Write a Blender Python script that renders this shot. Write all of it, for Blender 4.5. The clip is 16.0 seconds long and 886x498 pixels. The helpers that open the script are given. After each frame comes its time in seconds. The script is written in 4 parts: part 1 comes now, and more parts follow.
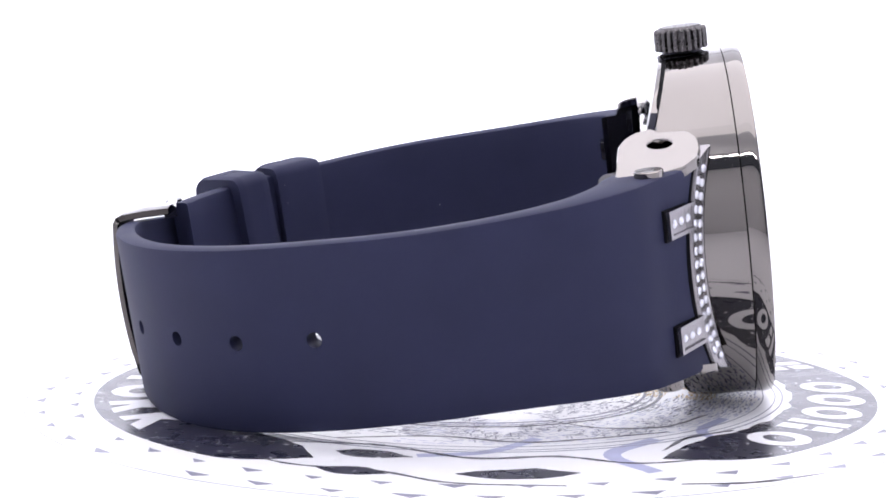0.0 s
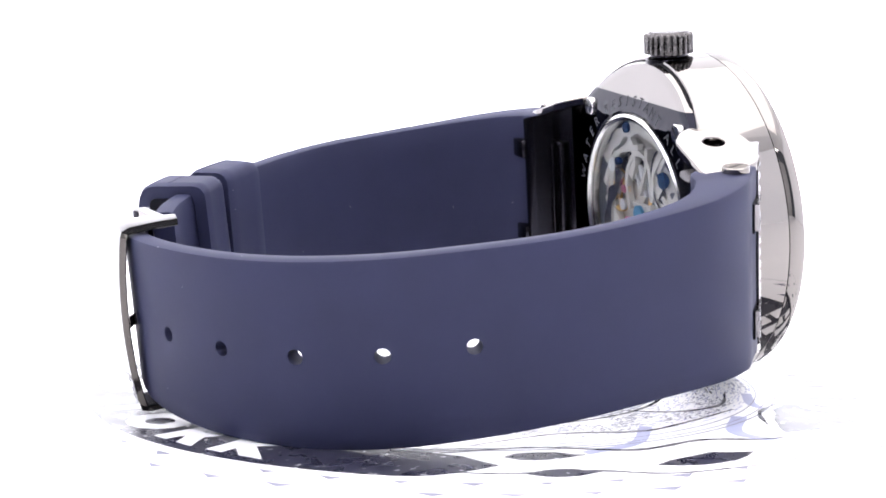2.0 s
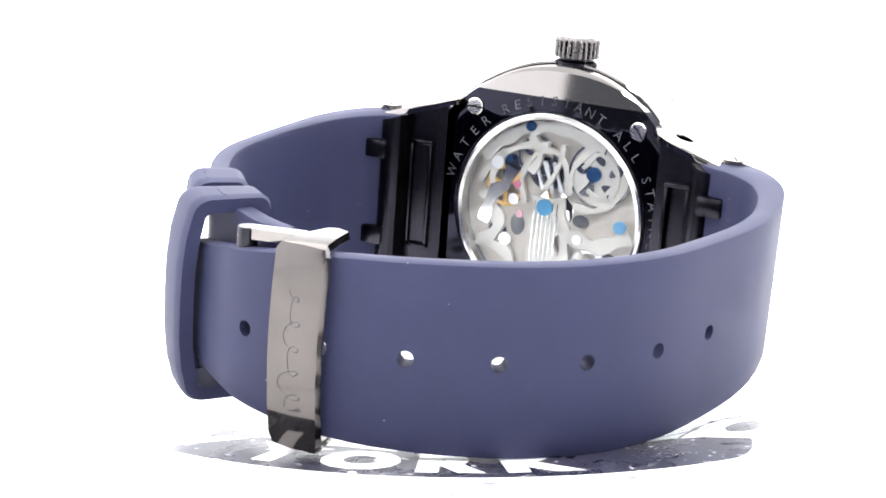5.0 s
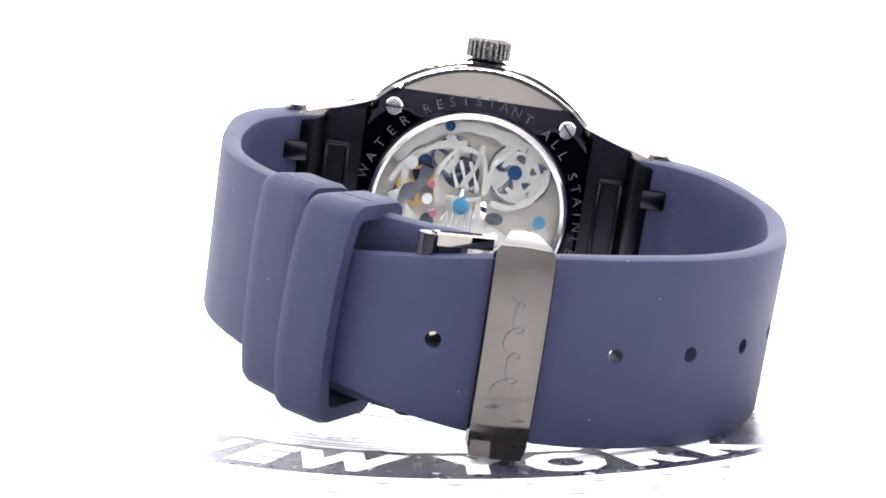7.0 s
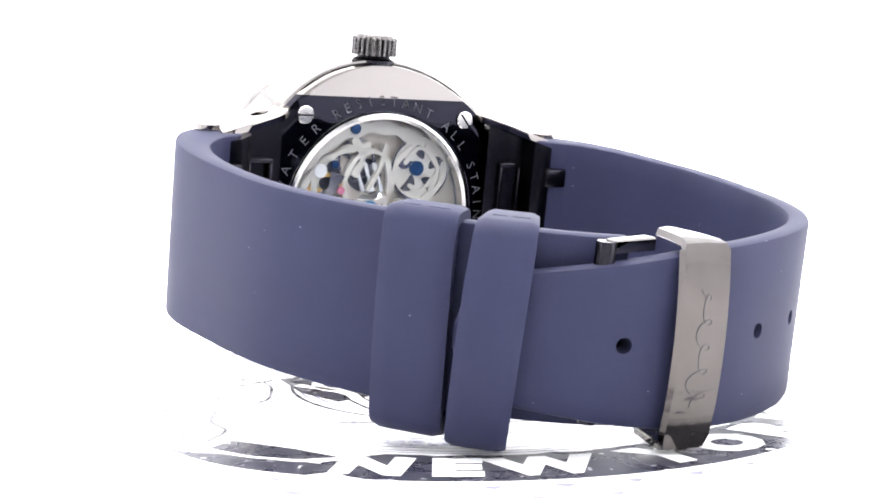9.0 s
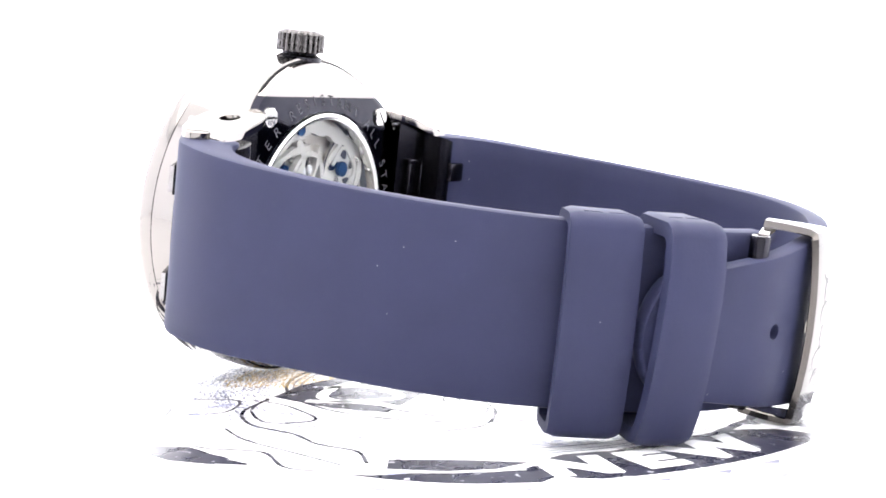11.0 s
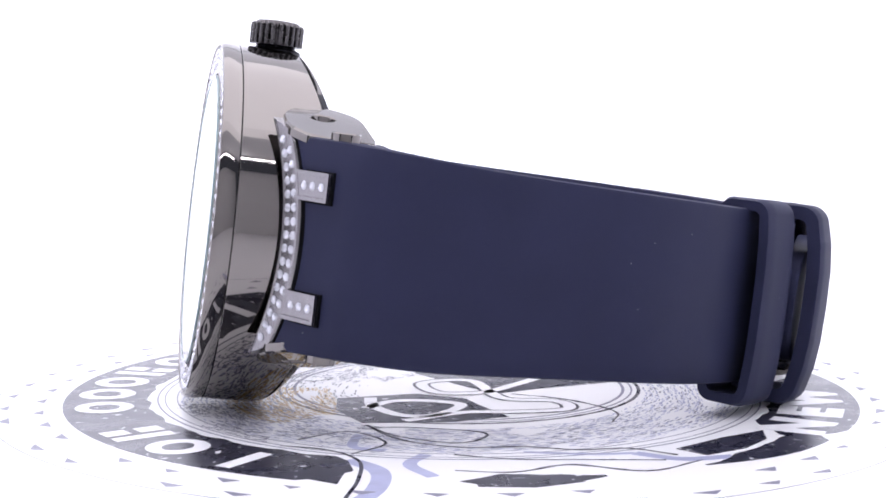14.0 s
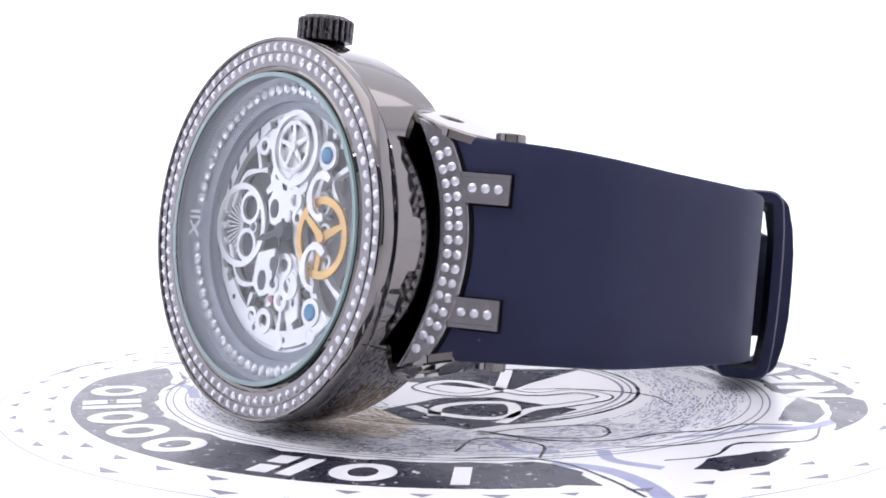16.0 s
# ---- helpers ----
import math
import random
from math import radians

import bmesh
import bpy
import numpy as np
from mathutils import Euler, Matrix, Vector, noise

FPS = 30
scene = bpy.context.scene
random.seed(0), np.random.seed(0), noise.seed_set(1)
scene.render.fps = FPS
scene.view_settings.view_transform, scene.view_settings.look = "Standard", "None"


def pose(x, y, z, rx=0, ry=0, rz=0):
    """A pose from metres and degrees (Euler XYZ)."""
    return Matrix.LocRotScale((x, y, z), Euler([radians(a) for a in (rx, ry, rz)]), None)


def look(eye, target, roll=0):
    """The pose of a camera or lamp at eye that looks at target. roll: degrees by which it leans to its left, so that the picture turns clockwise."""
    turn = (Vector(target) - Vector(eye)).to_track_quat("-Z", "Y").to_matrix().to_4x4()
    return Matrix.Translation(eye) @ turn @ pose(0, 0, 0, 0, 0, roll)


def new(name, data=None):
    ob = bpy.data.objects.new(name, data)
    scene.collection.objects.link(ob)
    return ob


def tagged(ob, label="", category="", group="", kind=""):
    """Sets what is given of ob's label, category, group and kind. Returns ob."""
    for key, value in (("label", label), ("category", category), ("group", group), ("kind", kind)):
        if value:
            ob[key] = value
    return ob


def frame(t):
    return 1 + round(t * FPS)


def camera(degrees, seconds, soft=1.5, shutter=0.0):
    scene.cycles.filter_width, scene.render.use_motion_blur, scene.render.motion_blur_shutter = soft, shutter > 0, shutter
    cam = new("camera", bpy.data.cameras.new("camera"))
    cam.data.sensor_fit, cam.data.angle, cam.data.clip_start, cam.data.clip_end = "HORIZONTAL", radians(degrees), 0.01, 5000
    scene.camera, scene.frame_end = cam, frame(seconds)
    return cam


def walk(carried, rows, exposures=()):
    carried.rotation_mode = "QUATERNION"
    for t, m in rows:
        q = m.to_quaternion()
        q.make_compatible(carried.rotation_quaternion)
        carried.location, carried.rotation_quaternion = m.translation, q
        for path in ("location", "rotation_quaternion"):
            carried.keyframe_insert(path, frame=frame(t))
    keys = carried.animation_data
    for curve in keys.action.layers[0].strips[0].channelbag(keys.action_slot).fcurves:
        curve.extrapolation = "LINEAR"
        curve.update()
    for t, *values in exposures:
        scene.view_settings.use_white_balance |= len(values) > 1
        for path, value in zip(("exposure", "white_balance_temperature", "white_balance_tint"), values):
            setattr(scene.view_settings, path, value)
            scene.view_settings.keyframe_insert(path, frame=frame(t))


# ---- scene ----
# ---- camera: on a tripod, before a turntable in a small white light tent ----
cam = camera(33.36, 16.0, soft=1.7)
EYE = (0.0, -0.205, 0.03905)
AIM = (EYE[0] - 0.018355, EYE[1] + 0.995288, EYE[2] - 0.095216)
CAM_POSE = look(EYE, AIM, 0.077)
EXPOSURES = [(0.0, -0.78, 6150, 15.5), (1.5, -0.15, 6300, 13), (3.0, 0.42, 6500, 8), (4.0, 0.8, 6550, 5.5), (7.0, 0.46, 6550, 7.5), (8.5, 0.44, 6550, 7.5), (11.0, 0.62, 6550, 8),
             (12.0, 0.28, 6400, 11), (13.0, -0.45, 6150, 16), (13.5, -0.75, 6100, 16.5), (14.5, -1.05, 6100, 17), (16.0, -1.05, 6150, 15)]
walk(cam, [(0.0, CAM_POSE), (16.0, CAM_POSE)], EXPOSURES)

# ---- light ----
world = bpy.data.worlds.new("room")
scene.world = world
world.use_nodes = True
world.node_tree.nodes["Background"].inputs["Color"].default_value = (0.8, 0.85, 1.0, 1)
world.node_tree.nodes["Background"].inputs["Strength"].default_value = 0.3


def area_lamp(name, eye, target, w, h, watts, colour):
    d = bpy.data.lights.new(name, "AREA")
    d.shape, d.size, d.size_y, d.energy, d.color = "RECTANGLE", w, h, watts, colour
    o = new(name, d)
    o.matrix_world = look(eye, target)
    return o


area_lamp("tent_lamp", (0, 0.18, 0.42), (0, 0.18, 0), 0.8, 0.72, 1.25, (1.0, 0.975, 0.965))


# ---- materials ----
def material(name, colour, rough=0.5, metal=0.0, vary=0.0, scale=300.0, bump=0.0, bump_scale=900.0, coat=0.0, rough_vary=0.0,
             spec=0.5, emit=0.0, worn=0.0):
    m = bpy.data.materials.new(name)
    m.use_nodes = True
    nt = m.node_tree
    b = nt.nodes["Principled BSDF"]
    b.inputs["Base Color"].default_value = (*colour, 1)
    b.inputs["Roughness"].default_value = rough
    b.inputs["Metallic"].default_value = metal
    b.inputs["Coat Weight"].default_value = coat
    b.inputs["Specular IOR Level"].default_value = spec
    if emit:
        b.inputs["Emission Color"].default_value = (*colour, 1)
        b.inputs["Emission Strength"].default_value = emit
    co = nt.nodes.new("ShaderNodeTexCoord")
    if vary or rough_vary:
        n1 = nt.nodes.new("ShaderNodeTexNoise")
        n1.inputs["Scale"].default_value, n1.inputs["Detail"].default_value = scale, 6
        nt.links.new(co.outputs["Object"], n1.inputs["Vector"])
        if vary:
            mp = nt.nodes.new("ShaderNodeMapRange")
            mp.inputs["To Min"].default_value, mp.inputs["To Max"].default_value = 1 - vary, 1 + vary
            nt.links.new(n1.outputs["Fac"], mp.inputs["Value"])
            mx = nt.nodes.new("ShaderNodeVectorMath")
            mx.operation = "SCALE"
            mx.inputs[0].default_value = colour
            nt.links.new(mp.outputs["Result"], mx.inputs["Scale"])
            nt.links.new(mx.outputs["Vector"], b.inputs["Base Color"])
        if rough_vary:
            mr = nt.nodes.new("ShaderNodeMapRange")
            mr.inputs["To Min"].default_value, mr.inputs["To Max"].default_value = max(0.0, rough - rough_vary), rough + rough_vary
            nt.links.new(n1.outputs["Fac"], mr.inputs["Value"])
            nt.links.new(mr.outputs["Result"], b.inputs["Roughness"])
    if worn:
        n3 = nt.nodes.new("ShaderNodeTexNoise")
        n3.inputs["Scale"].default_value, n3.inputs["Detail"].default_value = 620, 8
        nt.links.new(co.outputs["Object"], n3.inputs["Vector"])
        gt = nt.nodes.new("ShaderNodeMapRange")
        gt.inputs["From Min"].default_value, gt.inputs["From Max"].default_value = worn, worn + 0.04
        nt.links.new(n3.outputs["Fac"], gt.inputs["Value"])
        mw = nt.nodes.new("ShaderNodeMix")
        mw.data_type = "RGBA"
        nt.links.new(gt.outputs["Result"], mw.inputs["Factor"])
        nt.links.new(b.inputs["Base Color"].links[0].from_socket, mw.inputs["A"])
        mw.inputs["B"].default_value = (0.7, 0.7, 0.74, 1)
        nt.links.new(mw.outputs["Result"], b.inputs["Base Color"])
    if bump:
        n2 = nt.nodes.new("ShaderNodeTexNoise")
        n2.inputs["Scale"].default_value, n2.inputs["Detail"].default_value = bump_scale, 4
        nt.links.new(co.outputs["Object"], n2.inputs["Vector"])
        bp = nt.nodes.new("ShaderNodeBump")
        bp.inputs["Strength"].default_value, bp.inputs["Distance"].default_value = bump, 0.0001
        nt.links.new(n2.outputs["Fac"], bp.inputs["Height"])
        nt.links.new(bp.outputs["Normal"], b.inputs["Normal"])
    return m


def glass_material(name, tint=(0.97, 0.99, 1.0)):
    m = bpy.data.materials.new(name)
    m.use_nodes = True
    b = m.node_tree.nodes["Principled BSDF"]
    b.inputs["Base Color"].default_value = (*tint, 1)
    b.inputs["Roughness"].default_value = 0.0
    b.inputs["Transmission Weight"].default_value = 1.0
    b.inputs["IOR"].default_value = 1.36
    return m


def rubber_material():
    """Matt dark rubber with a fine skin, dull patches and a few pale dust specks."""
    m = material("matt_rubber", (0.0230, 0.0256, 0.0580), rough=0.6, vary=0.16, scale=120, bump=0.12, bump_scale=2500, rough_vary=0.08, spec=0.15)
    nt = m.node_tree
    b = nt.nodes["Principled BSDF"]
    co = nt.nodes.new("ShaderNodeTexCoord")
    v = nt.nodes.new("ShaderNodeTexVoronoi")
    v.inputs["Scale"].default_value = 270
    nt.links.new(co.outputs["Object"], v.inputs["Vector"])
    lt = nt.nodes.new("ShaderNodeMath")
    lt.operation = "LESS_THAN"
    lt.inputs[1].default_value = 0.024
    nt.links.new(v.outputs["Distance"], lt.inputs[0])
    mix = nt.nodes.new("ShaderNodeMix")
    mix.data_type = "RGBA"
    nt.links.new(lt.outputs["Value"], mix.inputs["Factor"])
    old = b.inputs["Base Color"].links[0].from_socket
    nt.links.new(old, mix.inputs["A"])
    mix.inputs["B"].default_value = (0.16, 0.16, 0.2, 1)
    nt.links.new(mix.outputs["Result"], b.inputs["Base Color"])
    return m


RUBBER = rubber_material()
GUNMETAL = material("gunmetal_plating", (0.205, 0.192, 0.184), rough=0.045, metal=1.0, vary=0.05, scale=90, rough_vary=0.02)
PAVE = material("dark_beaded_plating", (0.095, 0.09, 0.092), rough=0.28, metal=1.0, vary=0.2, scale=900, rough_vary=0.1, bump=0.3, bump_scale=2200)
PLATEGREY = material("grey_grained_plate", (0.5, 0.5, 0.52), rough=0.4, metal=0.4, vary=0.25, scale=350, rough_vary=0.12, bump=0.2, bump_scale=1200)
BACKMETAL = material("black_mirror_plating", (0.014, 0.014, 0.02), rough=0.07, metal=1.0, vary=0.06, scale=120, rough_vary=0.03)
DARKMETAL = material("black_plating", (0.03, 0.029, 0.036), rough=0.24, metal=1.0, vary=0.1, scale=200, rough_vary=0.05)
STEEL = material("bright_steel", (0.62, 0.61, 0.60), rough=0.18, metal=1.0, vary=0.06, scale=400, rough_vary=0.08)
SILVER = material("silvered_movement", (0.78, 0.76, 0.73), rough=0.24, metal=1.0, vary=0.1, scale=500, rough_vary=0.1, bump=0.1, bump_scale=1500)
SILVERMATT = material("matt_silvered_plate", (0.62, 0.60, 0.57), rough=0.42, metal=0.15, vary=0.12, scale=450, rough_vary=0.12, bump=0.25, bump_scale=900)
LUGMETAL = material("grained_gunmetal", (0.25, 0.24, 0.25), rough=0.24, metal=1.0, vary=0.15, scale=700, rough_vary=0.08, bump=0.15, bump_scale=1800)
BACKPLATE = material("warm_silvered_plate", (0.54, 0.50, 0.46), rough=0.38, metal=0.15, vary=0.15, scale=350, rough_vary=0.12, bump=0.15, bump_scale=1200)
BUCKLEMETAL = material("smoky_polished_plating", (0.09, 0.083, 0.08), rough=0.1, metal=1.0, vary=0.3, scale=160, rough_vary=0.05, bump=0.5, bump_scale=140)
RIMTEAL = material("pale_teal_crystal_edge", (0.30, 0.40, 0.41), rough=0.15, vary=0.08, scale=300)
FRONTSILVER = material("bright_brushed_silver", (0.9, 0.9, 0.92), rough=0.34, metal=0.62, vary=0.12, scale=500, rough_vary=0.1, bump=0.1, bump_scale=1500)
GOLD = material("gilt_brass", (0.78, 0.50, 0.19), rough=0.32, metal=0.7, vary=0.1, scale=600)
JEWEL_BLUE = material("blued_steel", (0.03, 0.09, 0.24), rough=0.25, metal=0.6, vary=0.2, scale=900)
GEMWHITE = material("white_gem", (0.92, 0.93, 0.96), rough=0.2, metal=0.5, spec=1.0)
SKYBLUE = material("bright_blued_steel", (0.08, 0.28, 0.5), rough=0.35, metal=0.3, vary=0.2, scale=900)
JEWEL_PINK = material("pink_jewel", (0.55, 0.2, 0.3), rough=0.1)
GEM = material("clear_gem", (0.70, 0.71, 0.77), rough=0.12, metal=0.6, spec=1.0)
DIALWHITE = material("pale_dial", (0.85, 0.86, 0.9), rough=0.35, vary=0.05, scale=400)
# real dark dial parts, and the painted shade of openings
DIAL_HOLE_DARK = material("dark_dial_and_hole_shade", (0.05, 0.055, 0.08), rough=0.4, vary=0.2, scale=700)
GREYRING = material("grey_chapter_ring", (0.24, 0.27, 0.32), rough=0.3, metal=0.4, vary=0.06, scale=300)
ENGRAVED = material("engraved_grey", (0.035, 0.038, 0.05), rough=0.6, metal=0.0, vary=0.2, scale=900)
GLASS = glass_material("crystal")
WHITE = material("white_laminate", (0.9, 0.9, 0.91), rough=0.3, vary=0.02, scale=60, spec=0.4)
FABRIC = material("white_tent_cloth", (0.85, 0.85, 0.86), rough=0.9, vary=0.03, scale=40, bump=0.2, bump_scale=300)
DARKROOM = material("grey_wall", (0.6, 0.59, 0.6), rough=0.9, vary=0.08, scale=8)
# tent cloth with its own glow, in place of lamps outside
SIDEGLOW = material("side_cloth_glow", (0.86, 0.86, 0.9), rough=0.9, emit=0.9)
BACKGLOW = material("back_cloth_glow", (0.86, 0.86, 0.88), rough=0.9, emit=1.5)
BEAD = material("lamp_bead", (1.0, 0.98, 0.96), rough=0.4, emit=60.0)
LED = material("lamp_diffuser", (1.0, 0.97, 0.95), rough=0.5, emit=2.5)
INK = material("black_ink", (0.024, 0.024, 0.042), rough=0.28, vary=0.35, scale=220, rough_vary=0.1, worn=0.64, spec=0.55)
INKGREY = material("grey_ink", (0.2, 0.2, 0.27), rough=0.35, vary=0.4, scale=160)
PAPER = material("white_print", (0.88, 0.88, 0.9), rough=0.35, vary=0.03, scale=200)
INKPALE = material("pale_lavender_ink", (0.40, 0.42, 0.60), rough=0.35, vary=0.3, scale=300)
INKGOLD = material("ochre_ink", (0.55, 0.38, 0.15), rough=0.4, vary=0.5, scale=500)


# ---- mesh helpers: shapes are given in millimetres ----
MM = 0.001


def part(name, bm, mat, parent=None, label="", smooth=True):
    """Links a bmesh in millimetres as one mesh object under its thing or part."""
    me = bpy.data.meshes.new(name)
    bmesh.ops.recalc_face_normals(bm, faces=bm.faces)
    bmesh.ops.scale(bm, vec=(MM, MM, MM), verts=bm.verts)
    bm.to_mesh(me)
    bm.free()
    me.materials.append(mat)
    if smooth:
        me.polygons.foreach_set("use_smooth", [True] * len(me.polygons))
        me.set_sharp_from_angle(angle=radians(32))
    o = new(name, me)
    if parent:
        o.parent = parent
    return tagged(o, label) if label else o


def shared(name, me, parent, m):
    o = new(name, me)
    o.parent = parent
    o.matrix_local = m
    return o


def empty(name):
    o = new(name)
    o.empty_display_size = 0.01
    return o


def xform(bm, m, start=0):
    bm.verts.ensure_lookup_table()
    bmesh.ops.transform(bm, matrix=m, verts=bm.verts[start:])
    return bm


TO_X = Matrix(((0, 0, 1, 0), (1, 0, 0, 0), (0, 1, 0, 0), (0, 0, 0, 1)))  # z axis to x, x to y, y to z


def lathe(profile, n=96, axis="Z", bm=None, closed=False):
    """Turns a profile of (radius, height) about an axis."""
    bm = bm or bmesh.new()
    start = len(bm.verts)
    rings = []
    for r, h in profile:
        if r < 1e-6:
            rings.append([bm.verts.new((0, 0, h))])
        else:
            rings.append([bm.verts.new((r * math.cos(2 * math.pi * i / n), r * math.sin(2 * math.pi * i / n), h)) for i in range(n)])
    pairs = list(zip(rings, rings[1:])) + ([(rings[-1], rings[0])] if closed else [])
    for a, b in pairs:
        for i in range(n):
            j = (i + 1) % n
            if len(a) == 1 and len(b) > 1:
                bm.faces.new((a[0], b[i], b[j]))
            elif len(b) == 1 and len(a) > 1:
                bm.faces.new((a[i], a[j], b[0]))
            elif len(a) > 1:
                bm.faces.new((a[i], a[j], b[j], b[i]))
    if axis == "X":
        xform(bm, TO_X, start)
    return bm


def prism(outline, z0, z1, bm=None, bevel=0.0):
    """A flat outline (x, y) given thickness, with an optional chamfer along its upper rim."""
    bm = bm or bmesh.new()
    n = len(outline)
    cx, cy = sum(p[0] for p in outline) / n, sum(p[1] for p in outline) / n
    levels = [(z0, 0.0), (z1 - bevel, 0.0), (z1, bevel)] if bevel else [(z0, 0.0), (z1, 0.0)]
    rings = []
    for z, inset in levels:
        ring = []
        for i, (x, y) in enumerate(outline):
            if inset:
                a, b = Vector(outline[i - 1]), Vector(outline[(i + 1) % n])
                t = (b - a).normalized()
                nx, ny = -t.y, t.x
                if (cx - x) * nx + (cy - y) * ny < 0:
                    nx, ny = -nx, -ny
                x, y = x + nx * inset, y + ny * inset
            ring.append(bm.verts.new((x, y, z)))
        rings.append(ring)
    for a, b in zip(rings, rings[1:]):
        for i in range(n):
            bm.faces.new((a[i], a[(i + 1) % n], b[(i + 1) % n], b[i]))
    bm.faces.new(rings[0][::-1])
    bm.faces.new(rings[-1])
    return bm


def box(x0, x1, y0, y1, z0, z1, bevel=0.0, bm=None):
    bm = bm or bmesh.new()
    r = bmesh.ops.create_cube(bm, size=1.0)
    bmesh.ops.scale(bm, vec=(x1 - x0, y1 - y0, z1 - z0), verts=r["verts"])
    bmesh.ops.translate(bm, vec=((x0 + x1) / 2, (y0 + y1) / 2, (z0 + z1) / 2), verts=r["verts"])
    if bevel:
        ed = list({e for v in r["verts"] for e in v.link_edges})
        bmesh.ops.bevel(bm, geom=ed, offset=bevel, segments=2, affect="EDGES", profile=0.5)
    return bm


def ring_outline(r, n=48, cx=0.0, cy=0.0):
    return [(cx + r * math.cos(2 * math.pi * i / n), cy + r * math.sin(2 * math.pi * i / n)) for i in range(n)]


def plate_with_holes(outline_r, holes_r, z0, z1, cx=0.0, cy=0.0, n=48, bm=None):
    """A flat annulus of some thickness."""
    bm = bm or bmesh.new()
    start = len(bm.verts)
    lathe([(holes_r, z0), (outline_r, z0), (outline_r, z1), (holes_r, z1)], n, bm=bm, closed=True)
    bm.verts.ensure_lookup_table()
    bmesh.ops.translate(bm, vec=(cx, cy, 0), verts=bm.verts[start:])
    return bm


def text_mesh(text, size, depth=0.0, fat=0.0):
    """Letters as a bmesh in millimetres, centred."""
    cu = bpy.data.curves.new("letters", "FONT")
    cu.body, cu.size, cu.align_x, cu.align_y, cu.extrude = text, size, "CENTER", "CENTER", depth
    cu.resolution_u, cu.offset = 3, fat
    o = bpy.data.objects.new("letters", cu)
    scene.collection.objects.link(o)
    me = o.evaluated_get(bpy.context.evaluated_depsgraph_get()).to_mesh()
    bm = bmesh.new()
    bm.from_mesh(me)
    bpy.data.objects.remove(o)
    bpy.data.curves.remove(cu)
    return bm


def smooth_path(pts, step=1.0):
    """A rounded curve through the points (Catmull-Rom), resampled at even steps."""
    P = [Vector(p) for p in pts]
    P = [2 * P[0] - P[1]] + P + [2 * P[-1] - P[-2]]
    dense = []
    for i in range(1, len(P) - 2):
        for k in range(30):
            t = k / 30
            a, b, c, d = P[i - 1:i + 3]
            dense.append(0.5 * ((2 * b) + (c - a) * t + (2 * a - 5 * b + 4 * c - d) * t * t + (3 * b - a - 3 * c + d) * t ** 3))
    dense.append(P[-2])
    s = [0.0]
    for a, b in zip(dense, dense[1:]):
        s.append(s[-1] + (b - a).length)
    return dense, s


def path_at(path, d):
    dense, s = path
    d = min(max(d, 0.0), s[-1])
    i = int(np.clip(np.searchsorted(s, d) - 1, 0, len(s) - 2))
    f = (d - s[i]) / max(s[i + 1] - s[i], 1e-9)
    p = dense[i].lerp(dense[i + 1], f)
    j0, j1 = max(i - 12, 0), min(i + 13, len(dense) - 1)
    t = (dense[j1] - dense[j0]).normalized()
    return p, t


def nearest_s(path, x, y):
    dense, s = path
    return min(zip(s, dense), key=lambda q: (q[1] - Vector((x, y))).length)[0]


